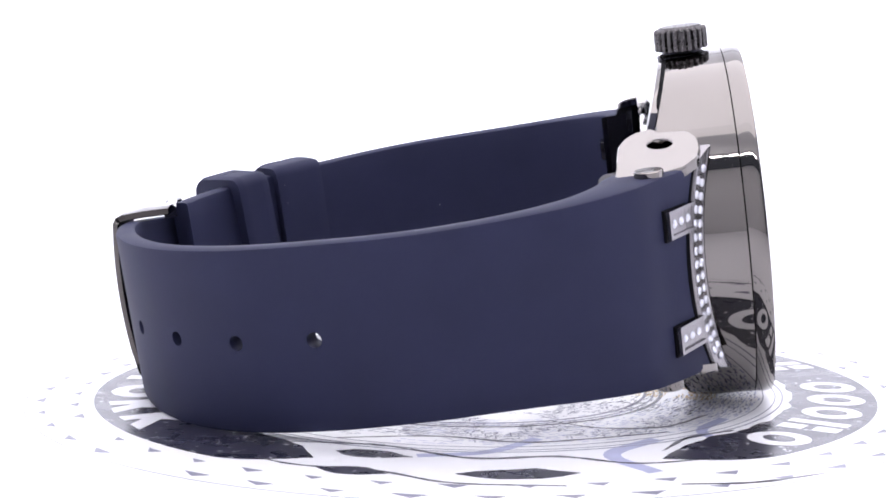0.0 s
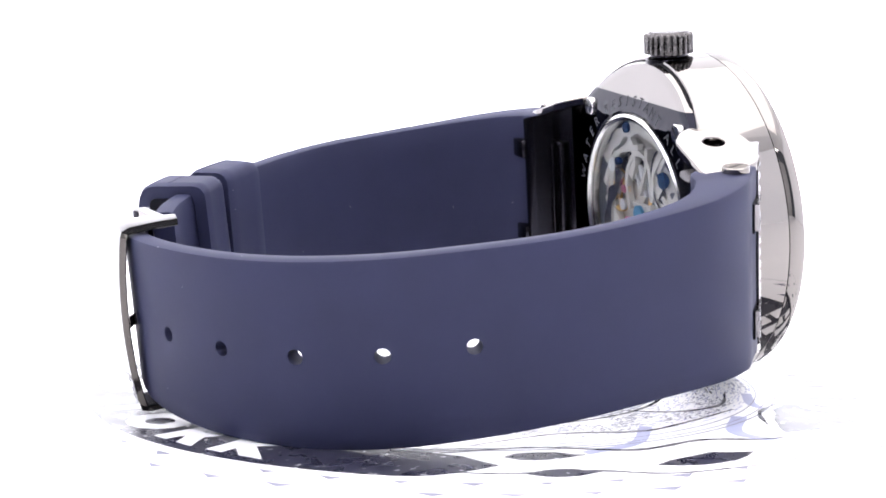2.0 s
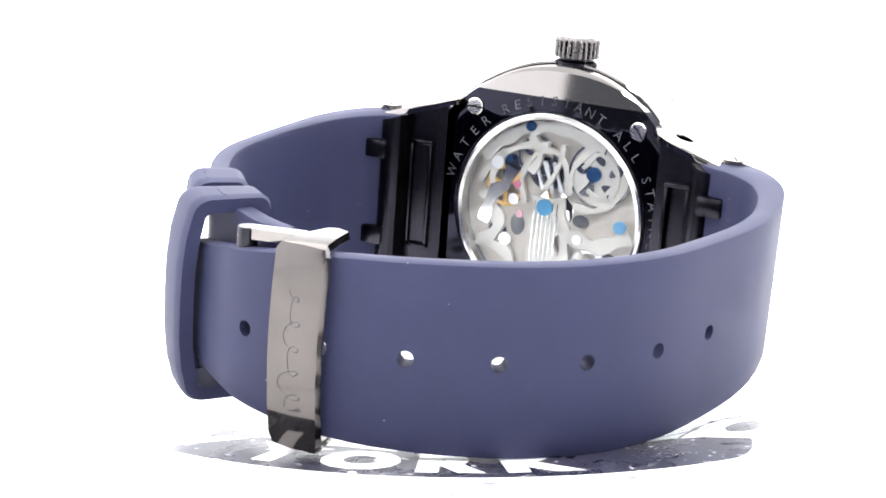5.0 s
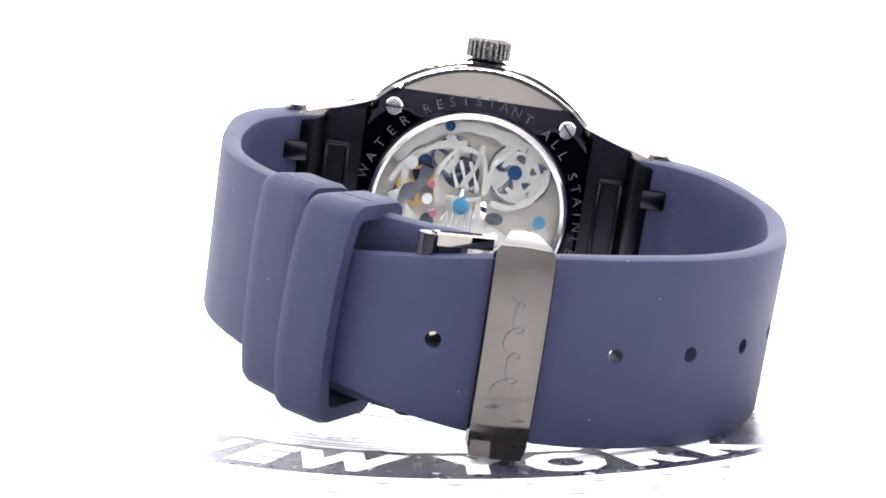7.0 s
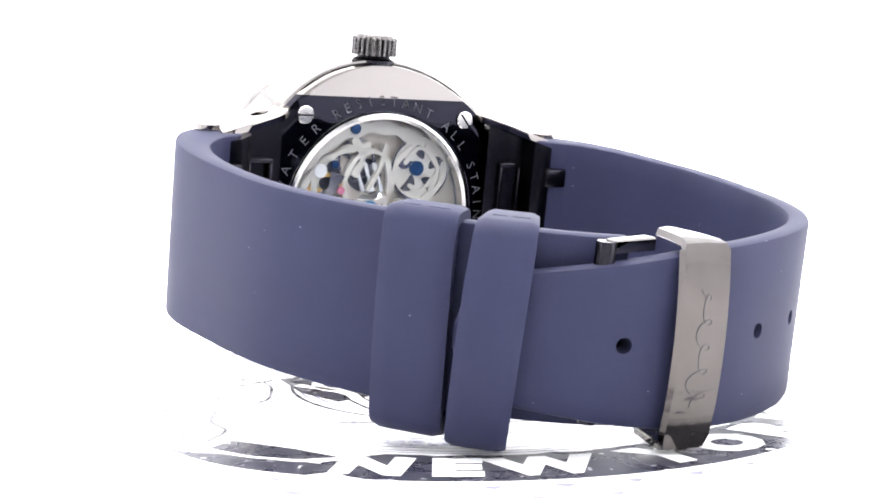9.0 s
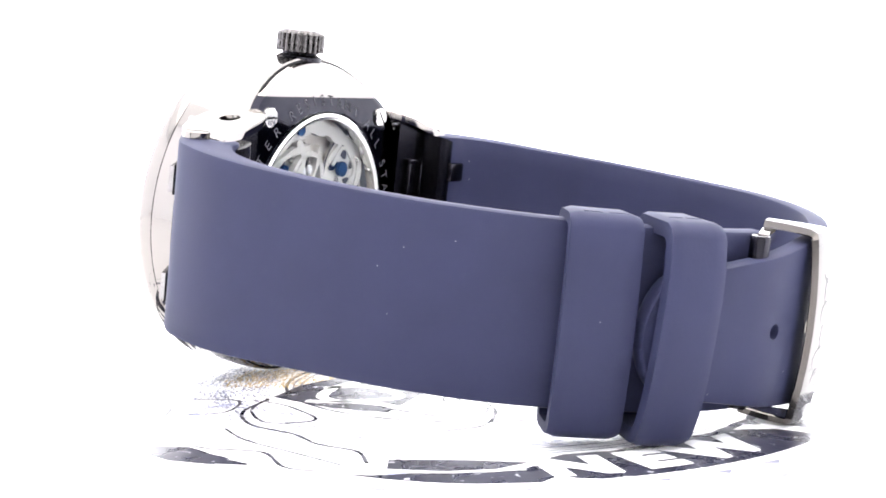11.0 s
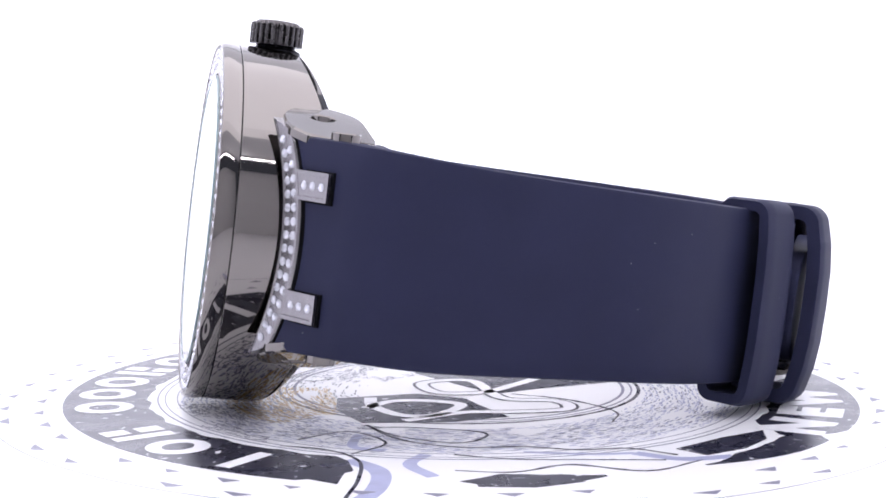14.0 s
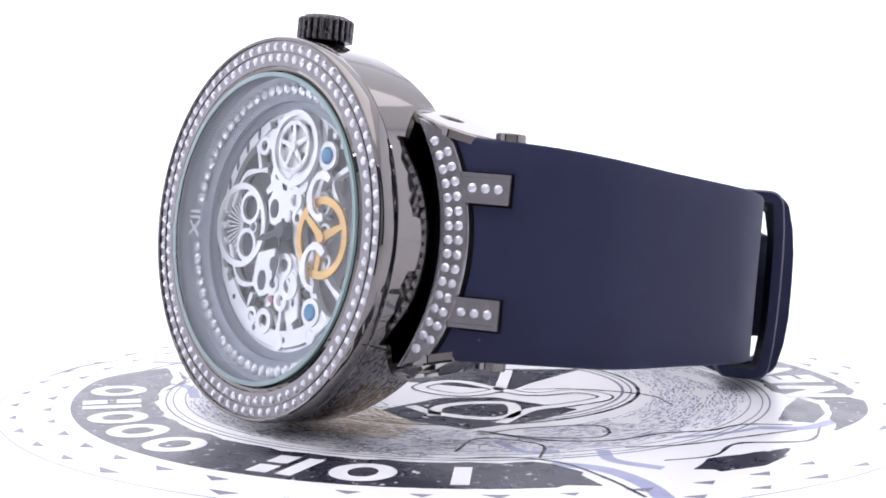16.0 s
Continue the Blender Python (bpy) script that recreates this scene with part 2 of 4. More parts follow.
def strap_mesh(path, side, half, thick, mid_z, holes=(), s0=0.0, s1=None, round_tip=0.0, step=1.1, edge=0.55):
    """A strap swept along a plan path that is its outer skin. half(s), thick(s), mid_z(s) in mm; holes go right through."""
    total = path[1][-1] if s1 is None else s1
    cuts = set(np.arange(s0, total, step).round(3)) | {total}
    HW = 1.3
    for h in holes:
        cuts = {c for c in cuts if abs(c - h) > HW + 0.35}
        cuts |= {round(h + k * HW / 2, 4) for k in (-2, -1, 0, 1, 2)}
    cuts = sorted(cuts)
    if round_tip:
        cuts = sorted({c for c in cuts} | {total - round_tip * k for k in (0.02, 0.08, 0.2, 0.4, 0.7)})
    bm = bmesh.new()
    rows_n = 13
    rings = []
    for s in cuts:
        p, t = path_at(path, s)
        n = Vector((t.y, -t.x)) * side      # outward
        H, T, z = half(s), thick(s), mid_z(s)
        if round_tip and s > total - round_tip:
            k = (s - (total - round_tip)) / round_tip
            H = max(H * math.sqrt(max(1 - k * k, 0.0)), 1.6)
        e = min(edge, T * 0.45)
        zs = [-(H - e), -(H * 0.72), -(H * 0.4), -HW, -HW / 2, 0, HW / 2, HW, H * 0.4, H * 0.72, H - e]
        if H < 4:
            zs = [(-1 + 2 * i / 10) * (H - e) for i in range(11)]
        prof = [(0.0, v) for v in zs]
        prof += [(-0.3 * e, H - 0.3 * e), (-e, H)]
        prof += [(-T + e, H), (-T + 0.3 * e, H - 0.3 * e)]
        prof += [(-T, v) for v in reversed(zs)]
        prof += [(-T + 0.3 * e, -(H - 0.3 * e)), (-T + e, -H), (-e, -H), (-0.3 * e, -(H - 0.3 * e))]
        rings.append([bm.verts.new((p.x + n.x * o, p.y + n.y * o, z + v)) for o, v in prof])
    m = len(rings[0])
    skip = set()
    hole_cols = []
    for h in holes:
        i0 = min(range(len(cuts)), key=lambda i: abs(cuts[i] - (h - HW)))
        hole_cols.append(i0)
        for i in range(i0, i0 + 4):
            for j in range(3, 7):
                skip.add((i, j))
            for j in range(18, 22):
                skip.add((i, j))
    for i in range(len(rings) - 1):
        for j in range(m):
            if (i, j) not in skip:
                bm.faces.new((rings[i][j], rings[i][(j + 1) % m], rings[i + 1][(j + 1) % m], rings[i + 1][j]))
    bm.faces.new(rings[0])
    bm.faces.new(rings[-1][::-1])
    for i0 in hole_cols:
        loops = []
        for j0, flip in ((3, 1), (22, -1)):
            idx = [(i, 0) for i in range(5)] + [(4, j) for j in range(1, 5)] + [(i, 4) for i in range(3, -1, -1)] + [(0, j) for j in range(3, 0, -1)]
            border = [rings[i0 + i][j0 + flip * j] for i, j in idx]
            c = rings[i0 + 2][j0 + flip * 2].co
            lo = []
            for v in border:
                d = v.co - c
                lo.append(bm.verts.new(c + d * (0.95 / max(d.length, 1e-6))))
            for k in range(16):
                bm.faces.new((border[k], border[(k + 1) % 16], lo[(k + 1) % 16], lo[k]))
            loops.append(lo)
        for k in range(16):
            bm.faces.new((loops[0][k], loops[0][(k + 1) % 16], loops[1][(k + 1) % 16], loops[1][k]))
    loose = [v for v in bm.verts if not v.link_faces]
    bmesh.ops.delete(bm, geom=loose, context="VERTS")
    return bm


def band_loop(path, side, s0, s1, half, inner, outer, mid_z, wall, steps=9, corner=1.6, skew=0.0, bow=0.0):
    """A closed loop (keeper) round the strap: its section is a rounded frame, swept along the strap for its width.
    inner, outer: how far its hollow reaches inwards and outwards of the path's skin."""
    bm = bmesh.new()
    rings = []

    def frame_pts(o0, o1, h, r, n=5):
        pts = []
        for cx, cy, a0 in ((o1 - r, h - r, 0), (o0 + r, h - r, 90), (o0 + r, -h + r, 180), (o1 - r, -h + r, 270)):
            for k in range(n):
                a = radians(a0 + 90 * k / (n - 1))
                pts.append((cx + r * math.cos(a), cy + r * math.sin(a)))
            if a0 in (90, 270):
                sg = 1 if a0 == 90 else -1
                x = o0 if a0 == 90 else o1
                pts += [(x, sg * (h - r) * f) for f in (0.72, 0.4, 0.0, -0.4, -0.72)]
        return pts

    for i in range(steps):
        f = i / (steps - 1)
        s = s0 + (s1 - s0) * f
        pinch = 0.28 if i in (0, steps - 1) else 0.0
        z = mid_z(s)

        def place(o, v):
            p, t = path_at(path, s + skew * v / half)
            n = Vector((t.y, -t.x)) * side
            if o > 0:
                o -= bow * min(abs(v) / (half + wall), 1.0) ** 3
            return (p.x + n.x * o, p.y + n.y * o, z + v)

        out = [place(o, v) for o, v in frame_pts(-inner - wall + pinch, outer + wall - pinch, half + wall - pinch, corner)]
        inn = [place(o, v) for o, v in frame_pts(-inner, outer, half, 0.7)]
        rings.append(([bm.verts.new(q) for q in out], [bm.verts.new(q) for q in inn]))
    m = len(rings[0][0])
    for (a, c), (b, d) in zip(rings, rings[1:]):
        for k in range(m):
            j = (k + 1) % m
            bm.faces.new((a[k], a[j], b[j], b[k]))
            bm.faces.new((c[k], d[k], d[j], c[j]))
    for a, c in (rings[0], rings[-1]):
        for k in range(m):
            j = (k + 1) % m
            bm.faces.new((a[k], c[k], c[j], a[j]))
    return bm


# ---- the place: a small white light tent on a table ----
def slab(name, x0, x1, y0, y1, z0, z1, mat, label, bevel=0.0):
    o = part(name, box(x0, x1, y0, y1, z0, z1, bevel), mat, None, label, smooth=False)
    return tagged(o, category="wall", kind="structure")


slab("floor", -460, 460, -560, 660, -30, -6, WHITE, "plain white table top under the turntable")
# back and side cloths emit light themselves; no lamp stands behind them
slab("wall_back", -460, 460, 640, 660, -6, 440, BACKGLOW, "self-glowing white cloth back of the light tent")
slab("wall_left", -460, -440, -400, 640, -6, 440, SIDEGLOW, "self-glowing white cloth side of the light tent")
slab("wall_right", 440, 460, -400, 640, -6, 440, SIDEGLOW, "self-glowing white cloth side of the light tent")
slab("ceiling", -460, 460, -400, 660, 440, 460, FABRIC, "white cloth top of the light tent")
slab("wall_front", -460, 460, -580, -560, -30, 440, DARKROOM, "dim grey wall behind the camera")


def lamp_panel():
    o = part("ceiling_lamp", box(-300, 300, -240, 300, 428, 436, 2), LED, None, "flat white lamp panel under the tent's top", smooth=False)
    return tagged(o, category="lamp")


lamp_panel()


def led_strip():
    """A strip of small lamp beads along the front edge of the tent's top."""
    o = empty("led_strip")
    tagged(o, "row of small white lamp beads on a metal strip", "lamp")
    part("rail", box(-300, 300, -406, -396, 424, 440, 1), STEEL, o)
    me = None
    for i in range(40):
        if me is None:
            b = part("bead", box(-4, 4, -4, 4, -2.5, 2.5, 0.8), BEAD, o)
            me = b.data
            b.location = (-0.292, -0.401, 0.4215)
        else:
            shared("bead", me, o, pose(-0.292 + 0.015 * i, -0.401, 0.4215))


led_strip()

# ---- the turntable with its printed seal ----
SEAL_X, SEAL_Y = 2.1, 1.5


def seal_sector(r0, r1, a0, a1, n=24):
    pts = [(r0 * math.cos(radians(a0 + (a1 - a0) * i / n)), r0 * math.sin(radians(a0 + (a1 - a0) * i / n))) for i in range(n + 1)]
    pts += [(r1 * math.cos(radians(a1 + (a0 - a1) * i / n)), r1 * math.sin(radians(a1 + (a0 - a1) * i / n))) for i in range(n + 1)]
    return [(SEAL_X + x, SEAL_Y + y) for x, y in pts]


def turntable():
    tt = empty("turntable")
    tagged(tt, "white turntable disc printed with a round black-and-white seal", "turntable")
    part("disc", lathe([(0, -4), (84, -4), (85, -3.4), (85, -0.5), (84.6, -0.05), (84, 0), (0, 0)], 128), WHITE, tt)
    part("base", lathe([(0, -6), (40, -6), (40, -4), (0, -4)], 64), WHITE, tt)
    def crescent(a0, a1, r0, r1, taper0=0.0, taper1=0.0, n=None):
        n = n or max(6, int((a1 - a0) / 2.5))
        lo, hi = [], []
        for i in range(n + 1):
            f = i / n
            a = radians(a0 + (a1 - a0) * f)
            k = min(1.0, f / taper0 if taper0 else 1.0, (1 - f) / taper1 if taper1 else 1.0)
            k = max(0.04, math.sin(k * math.pi / 2))
            wob = 0.25 * math.sin(a * 31) + 0.2 * math.sin(a * 53 + 1)
            m, h = (r0 + r1) / 2, (r1 - r0) / 2 * k
            lo.append((SEAL_X + (m - h + wob) * math.cos(a), SEAL_Y + (m - h + wob) * math.sin(a)))
            hi.append((SEAL_X + (m + h) * math.cos(a), SEAL_Y + (m + h) * math.sin(a)))
        bm = bmesh.new()
        top = [[bm.verts.new((x, y, z)) for x, y in line] for line in (lo, hi) for z in (0.0, 0.04)]
        for i in range(n):
            for a_, b_ in ((0, 2), (1, 3), (0, 1), (2, 3)):
                bm.faces.new((top[a_][i], top[a_][i + 1], top[b_][i + 1], top[b_][i]))
        return bm

    # the black ring of the seal, broken where the drawing crosses it
    for a0, a1, r0, r1, t0, t1 in ((-66, 59, 42.3, 53.4, 0.12, 0.04), (127, 246, 42.3, 53.8, 0.07, 0.1), (73, 91, 48.2, 53.4, 0.35, 0.6),
                                   (105, 130, 48.6, 53.6, 0.7, 0.1), (247, 259, 42.5, 46.0, 0.3, 0.6), (249, 258, 50.5, 53.8, 0.4, 0.5), (266, 281, 49.2, 53.4, 0.4, 0.4)):
        part("ring_segment", crescent(a0, a1, r0, r1, t0, t1), INK, tt, "black printed ring segment", smooth=False)

    def laid(bm, r, a, z, flip=1):
        """Lays a flat shape on the seal at an angle; its top points to the middle (flip 1) or outwards (-1)."""
        return xform(bm, Matrix.Translation((SEAL_X, SEAL_Y, z)) @ Matrix.Rotation(radians(a), 4, "Z") @ Matrix.Translation((r, 0, 0)) @ Matrix.Rotation(radians(90 * flip), 4, "Z"))

    for ch, a in (("N", 134), ("E", 145), ("W", 157), ("Y", 175), ("O", 187), ("R", 198.5), ("K", 210)):
        bm = text_mesh(ch, 10.0, 0.02, 0.7)
        for v in bm.verts:
            v.co.x *= 1.05
        part("letter", laid(bm, 48.1, a, 0.05), PAPER, tt, "white printed capital letter", smooth=False)

    def oval(w, h, bm=None, n=28):
        return prism([(w / 2 * math.cos(2 * math.pi * i / n), h / 2 * math.sin(2 * math.pi * i / n)) for i in range(n)], 0.0, 0.03, bm)

    # the other word of the ring, as plain white shapes
    for kind, a in (("bar", 41), ("oval", 30.5), ("comb", 19.5), ("oval", -1), ("oval", -12), ("oval", -22.5), ("comb", -33), ("oval", -44)):
        if kind == "oval":
            o = part("oval_shape", laid(oval(7.4, 7.6), 48.1, a, 0.045), PAPER, tt, "plain white oval shape", smooth=False)
            part("oval_core", laid(oval(3.3, 4.0), 48.1, a, 0.08), INK, o, smooth=False)
        else:
            bm = box(-2.9, -0.9, -3.8, 3.8, 0, 0.03)
            if kind == "comb":
                box(0.2, 2.8, -3.8, -0.6, 0, 0.03, 0, bm)
                box(0.2, 2.8, 0.6, 3.8, 0, 0.03, 0, bm)
            part("block_shape", laid(bm, 48.1, a, 0.045, -1), PAPER, tt, "plain white block shape", smooth=False)
    # grey triangles and round white coins outside the ring
    rnd = random.Random(5)
    for k in range(46):
        a = k * 360 / 46
        for r, sz in ((56.2, 1.25), (60.6, 1.5)):
            if rnd.random() < 0.12:
                continue
            g = 0.8 + 0.5 * rnd.random()
            bm = prism([(-sz * g, 0.5), (sz * g, 0.35), (0.2 * sz, -0.75 * g)], 0, 0.03)
            part("mark", laid(bm, r, a + (3.9 if r > 58 else 0), 0.0), INKGREY, tt, smooth=False)
    # fine double circle inside the ring
    for r, w in ((41.2, 0.22), (40.2, 0.14), (38.6, 0.14), (62.8, 0.12)):
        bm = plate_with_holes(r, r - w, 0, 0.03, SEAL_X, SEAL_Y, 120)
        part("fine_circle", bm, INKGREY, tt, smooth=False)
    # the medallion in the middle: black panels under looping white bands
    em = part("emblem_panel", prism([(SEAL_X + x, SEAL_Y + y) for x, y in ((17.6, 1.5), (19.4, 9.0), (18.0, 17.6), (7.4, 20.2), (-0.7, 19.2), (0.6, 11.0), (1.1, 6.3), (6.3, 1.4))], 0, 0.04), INK, tt, "black printed emblem panel", smooth=False)
    part("emblem_panel", prism([(SEAL_X + x, SEAL_Y + y) for x, y in ((-4.3, -21.1), (2.5, -14.0), (0.6, -8.2), (-1.8, -1.0), (-4.4, 4.3), (-10.8, 2.6), (-23.8, 0.5), (-17.0, -6.5))], 0, 0.04), INK, tt, "black printed emblem panel", smooth=False)

    def flat_band(points, w, name, mat, z, parent):
        path = smooth_path([(SEAL_X + x, SEAL_Y + y) for x, y in points])
        L = path[1][-1]
        k = max(16, int(L / 0.8))
        bm = bmesh.new()
        prev = None
        for i in range(k + 1):
            q, t = path_at(path, L * i / k)
            ring = [bm.verts.new((q.x - t.y * s_ * w / 2, q.y + t.x * s_ * w / 2, z)) for s_ in (1, -1)]
            if prev:
                bm.faces.new((prev[0], prev[1], ring[1], ring[0]))
            prev = ring
        return part(name, bm, mat, parent, smooth=False)

    loop_a = ((13.2, 2.4), (14.2, 8.0), (12.5, 14.1), (9.5, 16.0), (6.4, 14.7), (2.9, 10.3), (6.1, 6.7), (11.0, 5.6), (15.5, 9.0))
    loop_b = ((-15.5, -6.6), (-8.0, -0.6), (-2.4, 3.1), (3.5, 1.4), (3.4, -6.0), (-3.6, -5.6), (-3.8, 7.5), (-9.8, 11.1), (-10.6, 15.0), (-8.5, 17.2), (-1.8, 16.5), (4.0, 15.2), (12.6, 18.0))
    for pts in (loop_a, loop_b):
        for dw, mat, z in ((2.5, INK, 0.05), (1.7, PAPER, 0.06)):
            flat_band(pts, dw, "emblem_loop", mat, z, em)
    for r, w, mat in ((25.4, 0.5, INK), (24.3, 0.25, INKGREY), (23.2, 0.4, INKGREY)):
        part("medallion_circle", plate_with_holes(r, r - w, 0, 0.03, SEAL_X - 0.8, SEAL_Y - 2.6, 120), mat, tt, smooth=False)

    def stroke(points, w, name="ink_line", mat=None):
        path = smooth_path([(SEAL_X + x, SEAL_Y + y) for x, y in points])
        L = path[1][-1]
        k = max(10, int(L / 1.2))
        bm = bmesh.new()
        rows = []
        for i in range(k + 1):
            q, t = path_at(path, L * i / k)
            ww = w * (0.35 + 0.65 * math.sin(math.pi * i / k)) * (1 + 0.3 * math.sin(i * 1.7)) / 2
            rows.append([bm.verts.new((q.x - t.y * s_ * ww, q.y + t.x * s_ * ww, z)) for z in (0, 0.035) for s_ in (1, -1)])
        for a_, b_ in zip(rows, rows[1:]):
            for i0, i1 in ((0, 1), (2, 3), (0, 2), (1, 3)):
                bm.faces.new((a_[i0], a_[i1], b_[i1], b_[i0]))
        part(name, bm, mat or INK, tt, smooth=False)

    for pts, w in ((((-6, 5), (-12, 11), (-15, 20), (-12, 26)), 0.4), (((14, 44), (8, 46.5), (1, 45), (-6, 50), (-14, 47)), 0.5),
                   (((-23, -36), (-12, -38), (-2, -44), (8, -43), (16, -46), (24, -44)), 0.7), (((-18, -34), (-6, -33), (4, -36), (12, -34), (22, -30)), 0.5), (((28, -20), (22, -27), (14, -28), (8, -24)), 0.5),
                   (((30, -29), (24, -33), (20, -40)), 0.6), (((-30, -40), (-22, -47), (-12, -50), (-4, -55), (8, -56)), 0.5), (((20, -55), (28, -54), (36, -50)), 0.6)):
        stroke(pts, w)
    # the flowing white figure: black outlines, pale shaded folds, black gaps beside it
    for pts, w in ((((17.8, 18.9), (15.9, 27.7), (10.6, 33.5), (2.8, 35.6), (-2.4, 38.7), (-8.2, 39.6), (-12.3, 44.1)), 0.5), (((17.6, 20.7), (12.4, 22.1), (5.1, 27.4), (9.4, 31.6), (15.3, 26.7), (17.6, 20.7)), 0.4),
                   (((27.5, 24.6), (20.8, 22.0), (17.9, 29.1), (23.0, 33.5)), 0.4), (((30, 27), (25, 31), (23, 37), (25, 45), (28, 52)), 0.45), (((12, 37), (6, 41), (-2, 43.5), (-10, 46)), 0.4)):
        flat_band(pts, w, "outline", INK, 0.03, tt)
    for pts, w in ((((24, 36), (22, 42), (24, 49), (28, 55)), 2.2), (((15, 36), (18, 40), (17, 46)), 1.6), (((-8, 42), (-12, 46), (-18, 46.5)), 1.8), (((20, 24), (22, 30), (19, 33)), 1.2), (((4, 38), (-3, 41), (-8, 42)), 0.9),
                   (((20, -34), (14, -42), (18, -50)), 2.0), (((6, -34), (0, -41), (-8, -43)), 1.6), (((30, -22), (26, -30), (30, -38)), 1.4)):
        flat_band(pts, w, "pale_fold", INKPALE, 0.02, tt)
    for pts in (((-13.4, 41.3), (-21.3, 37.5), (-27.8, 35.3), (-26.0, 39.6), (-21.4, 43.3), (-15.4, 45.2)), ((13.2, 48.4), (8.3, 47.4), (2.2, 52.4), (8.0, 53.2), (13.7, 51.3)), ((30.2, 32.6), (25.0, 36.9), (25.4, 41.0), (27.5, 46.1), (33.0, 39.7))):
        part("ink_patch", prism([(SEAL_X + x, SEAL_Y + y) for x, y in pts], 0, 0.037), INK, tt, "black printed patch", smooth=False)
    # crosshatching and stipple of the drawing
    rnd = random.Random(11)

    def stipple(name, mat, count, region, size):
        bm = bmesh.new()
        tries = 0
        while count and tries < 120000:
            tries += 1
            a, r = rnd.uniform(0, 360), 41 * math.sqrt(rnd.random())
            if not region(a, r):
                continue
            x, y = r * math.cos(radians(a)), r * math.sin(radians(a))
            if noise.noise(Vector((x * 0.16, y * 0.16, 3.1))) + 0.35 * noise.noise(Vector((x * 0.7, y * 0.7, 0))) < -0.02:
                continue
            ln, w = size * rnd.uniform(0.5, 1.6), size * rnd.uniform(0.16, 0.36)
            d = radians(a + 90 + rnd.choice((0, 0, 0, 90, 40)) + rnd.uniform(-14, 14))
            ux, uy = math.cos(d), math.sin(d)
            c = [(x + ux * p * ln / 2 - uy * q * w / 2, y + uy * p * ln / 2 + ux * q * w / 2) for p, q in ((-1, -0.6), (1, -1), (1, 0.8), (-1, 1))]
            bm.faces.new([bm.verts.new((SEAL_X + u, SEAL_Y + v, 0.025)) for u, v in c])
            count -= 1
        o = part(name, bm, mat, tt, smooth=False)
        tagged(o, kind="stuff")

    def masonry(name, mat, r0, r1, a0, a1, rows, gap, z, skip):
        """Rows of tiny printed dashes, like courses of small stones round the medallion."""
        bm = bmesh.new()
        for i in range(rows):
            r = r0 + (r1 - r0) * i / rows
            a = a0 + rnd.uniform(0, 2)
            while a < a1:
                ln = rnd.uniform(0.5, 1.7)
                if rnd.random() > skip and noise.noise(Vector((r * 0.25, a * 0.05, 5))) > -0.35:
                    w = rnd.uniform(0.10, 0.26)
                    d = math.degrees(ln / r)
                    rr = r + rnd.uniform(-0.25, 0.25)
                    tilt = rnd.uniform(-0.25, 0.25)
                    ring = []
                    for rad, ang in ((rr, a), (rr + w, a), (rr + w + tilt, a + d), (rr + tilt, a + d)):
                        ring.append(bm.verts.new((SEAL_X + rad * math.cos(radians(ang)), SEAL_Y + rad * math.sin(radians(ang)), z)))
                    bm.faces.new(ring)
                a += math.degrees((ln + gap * rnd.uniform(0.3, 1.6)) / r)
        tagged(part(name, bm, mat, tt, smooth=False), kind="stuff")

    masonry("hatching", INKPALE, 25.6, 38.2, -48, 230, 26, 0.6, 0.022, 0.1)
    masonry("hatching", INKGREY, 25.8, 38.0, -30, 225, 18, 1.1, 0.026, 0.35)
    masonry("hatching", INKPALE, 24.0, 38.0, 250, 312, 20, 0.7, 0.022, 0.25)
    # dark dashes added under the case, for the shaded ground it mirrors
    masonry("under_case_shade", INK, 14.0, 33.0, -42, 20, 34, 0.9, 0.03, 0.5)
    masonry("ochre_hatching", INKGOLD, 18.0, 32.5, -20, 27, 44, 0.25, 0.034, 0.12)
    stipple("stipple", INKGREY, 2600, lambda a, r: 200 < a < 330 and 12 < r < 36 or a < 60 and 26 < r < 40, 0.7)
    return tt


TURNTABLE = turntable()

# ---- the wrist watch, lying on its side: x to the dial, y to the buckle strap, z to the crown ----
WATCH = empty("wrist_watch")
tagged(WATCH, "gunmetal skeleton wrist watch with gem-set bezel and dark rubber strap", "watch")



def eased(table):
    """A smooth run through (distance, value) pairs, in millimetres along a strap from where it leaves the lug, 2.3 mm after its hidden start."""
    at, val = [q[0] for q in table], [q[1] for q in table]
    return lambda s: float(np.mean(np.interp([s - 6.3, s - 4.3, s - 2.3, s - 0.3, s + 1.7], at, val)))


top_a = eased(((0, 12.55), (8, 12.5), (16, 12.15), (26, 11.6), (38, 11.2), (52, 10.9), (66, 10.7), (86, 10.3), (100, 9.6), (114, 7.4), (126, 5.2)))
low_a = eased(((0, -12.7), (6, -12.3), (12, -11.5), (20, -10.8), (30, -10.7), (40, -11.1), (50, -11.7), (64, -12.0), (92, -11.9), (104, -11.5), (126, -9.2)))
top_b = eased(((0, 12.5), (8, 12.2), (16, 11.7), (23, 11.2), (33, 10.8), (45, 10.5), (60, 10.15), (92, 9.9)))
low_b = eased(((0, -12.8), (8, -12.3), (20, -12.4), (32, -11.9), (45, -11.7), (60, -12.0), (92, -12.0)))
half_a, mid_a = lambda s: (top_a(s) - low_a(s)) / 2, lambda s: (top_a(s) + low_a(s)) / 2
half_b, mid_b = lambda s: (top_b(s) - low_b(s)) / 2, lambda s: (top_b(s) + low_b(s)) / 2
thick_table = eased(((4, 8.1), (6, 7.6), (12, 5.9), (19, 4.1), (28, 2.9), (38, 2.7)))
thick_a = lambda s: thick_table(s) - 5.6 * max(0.0, 1 - s / 6.0)
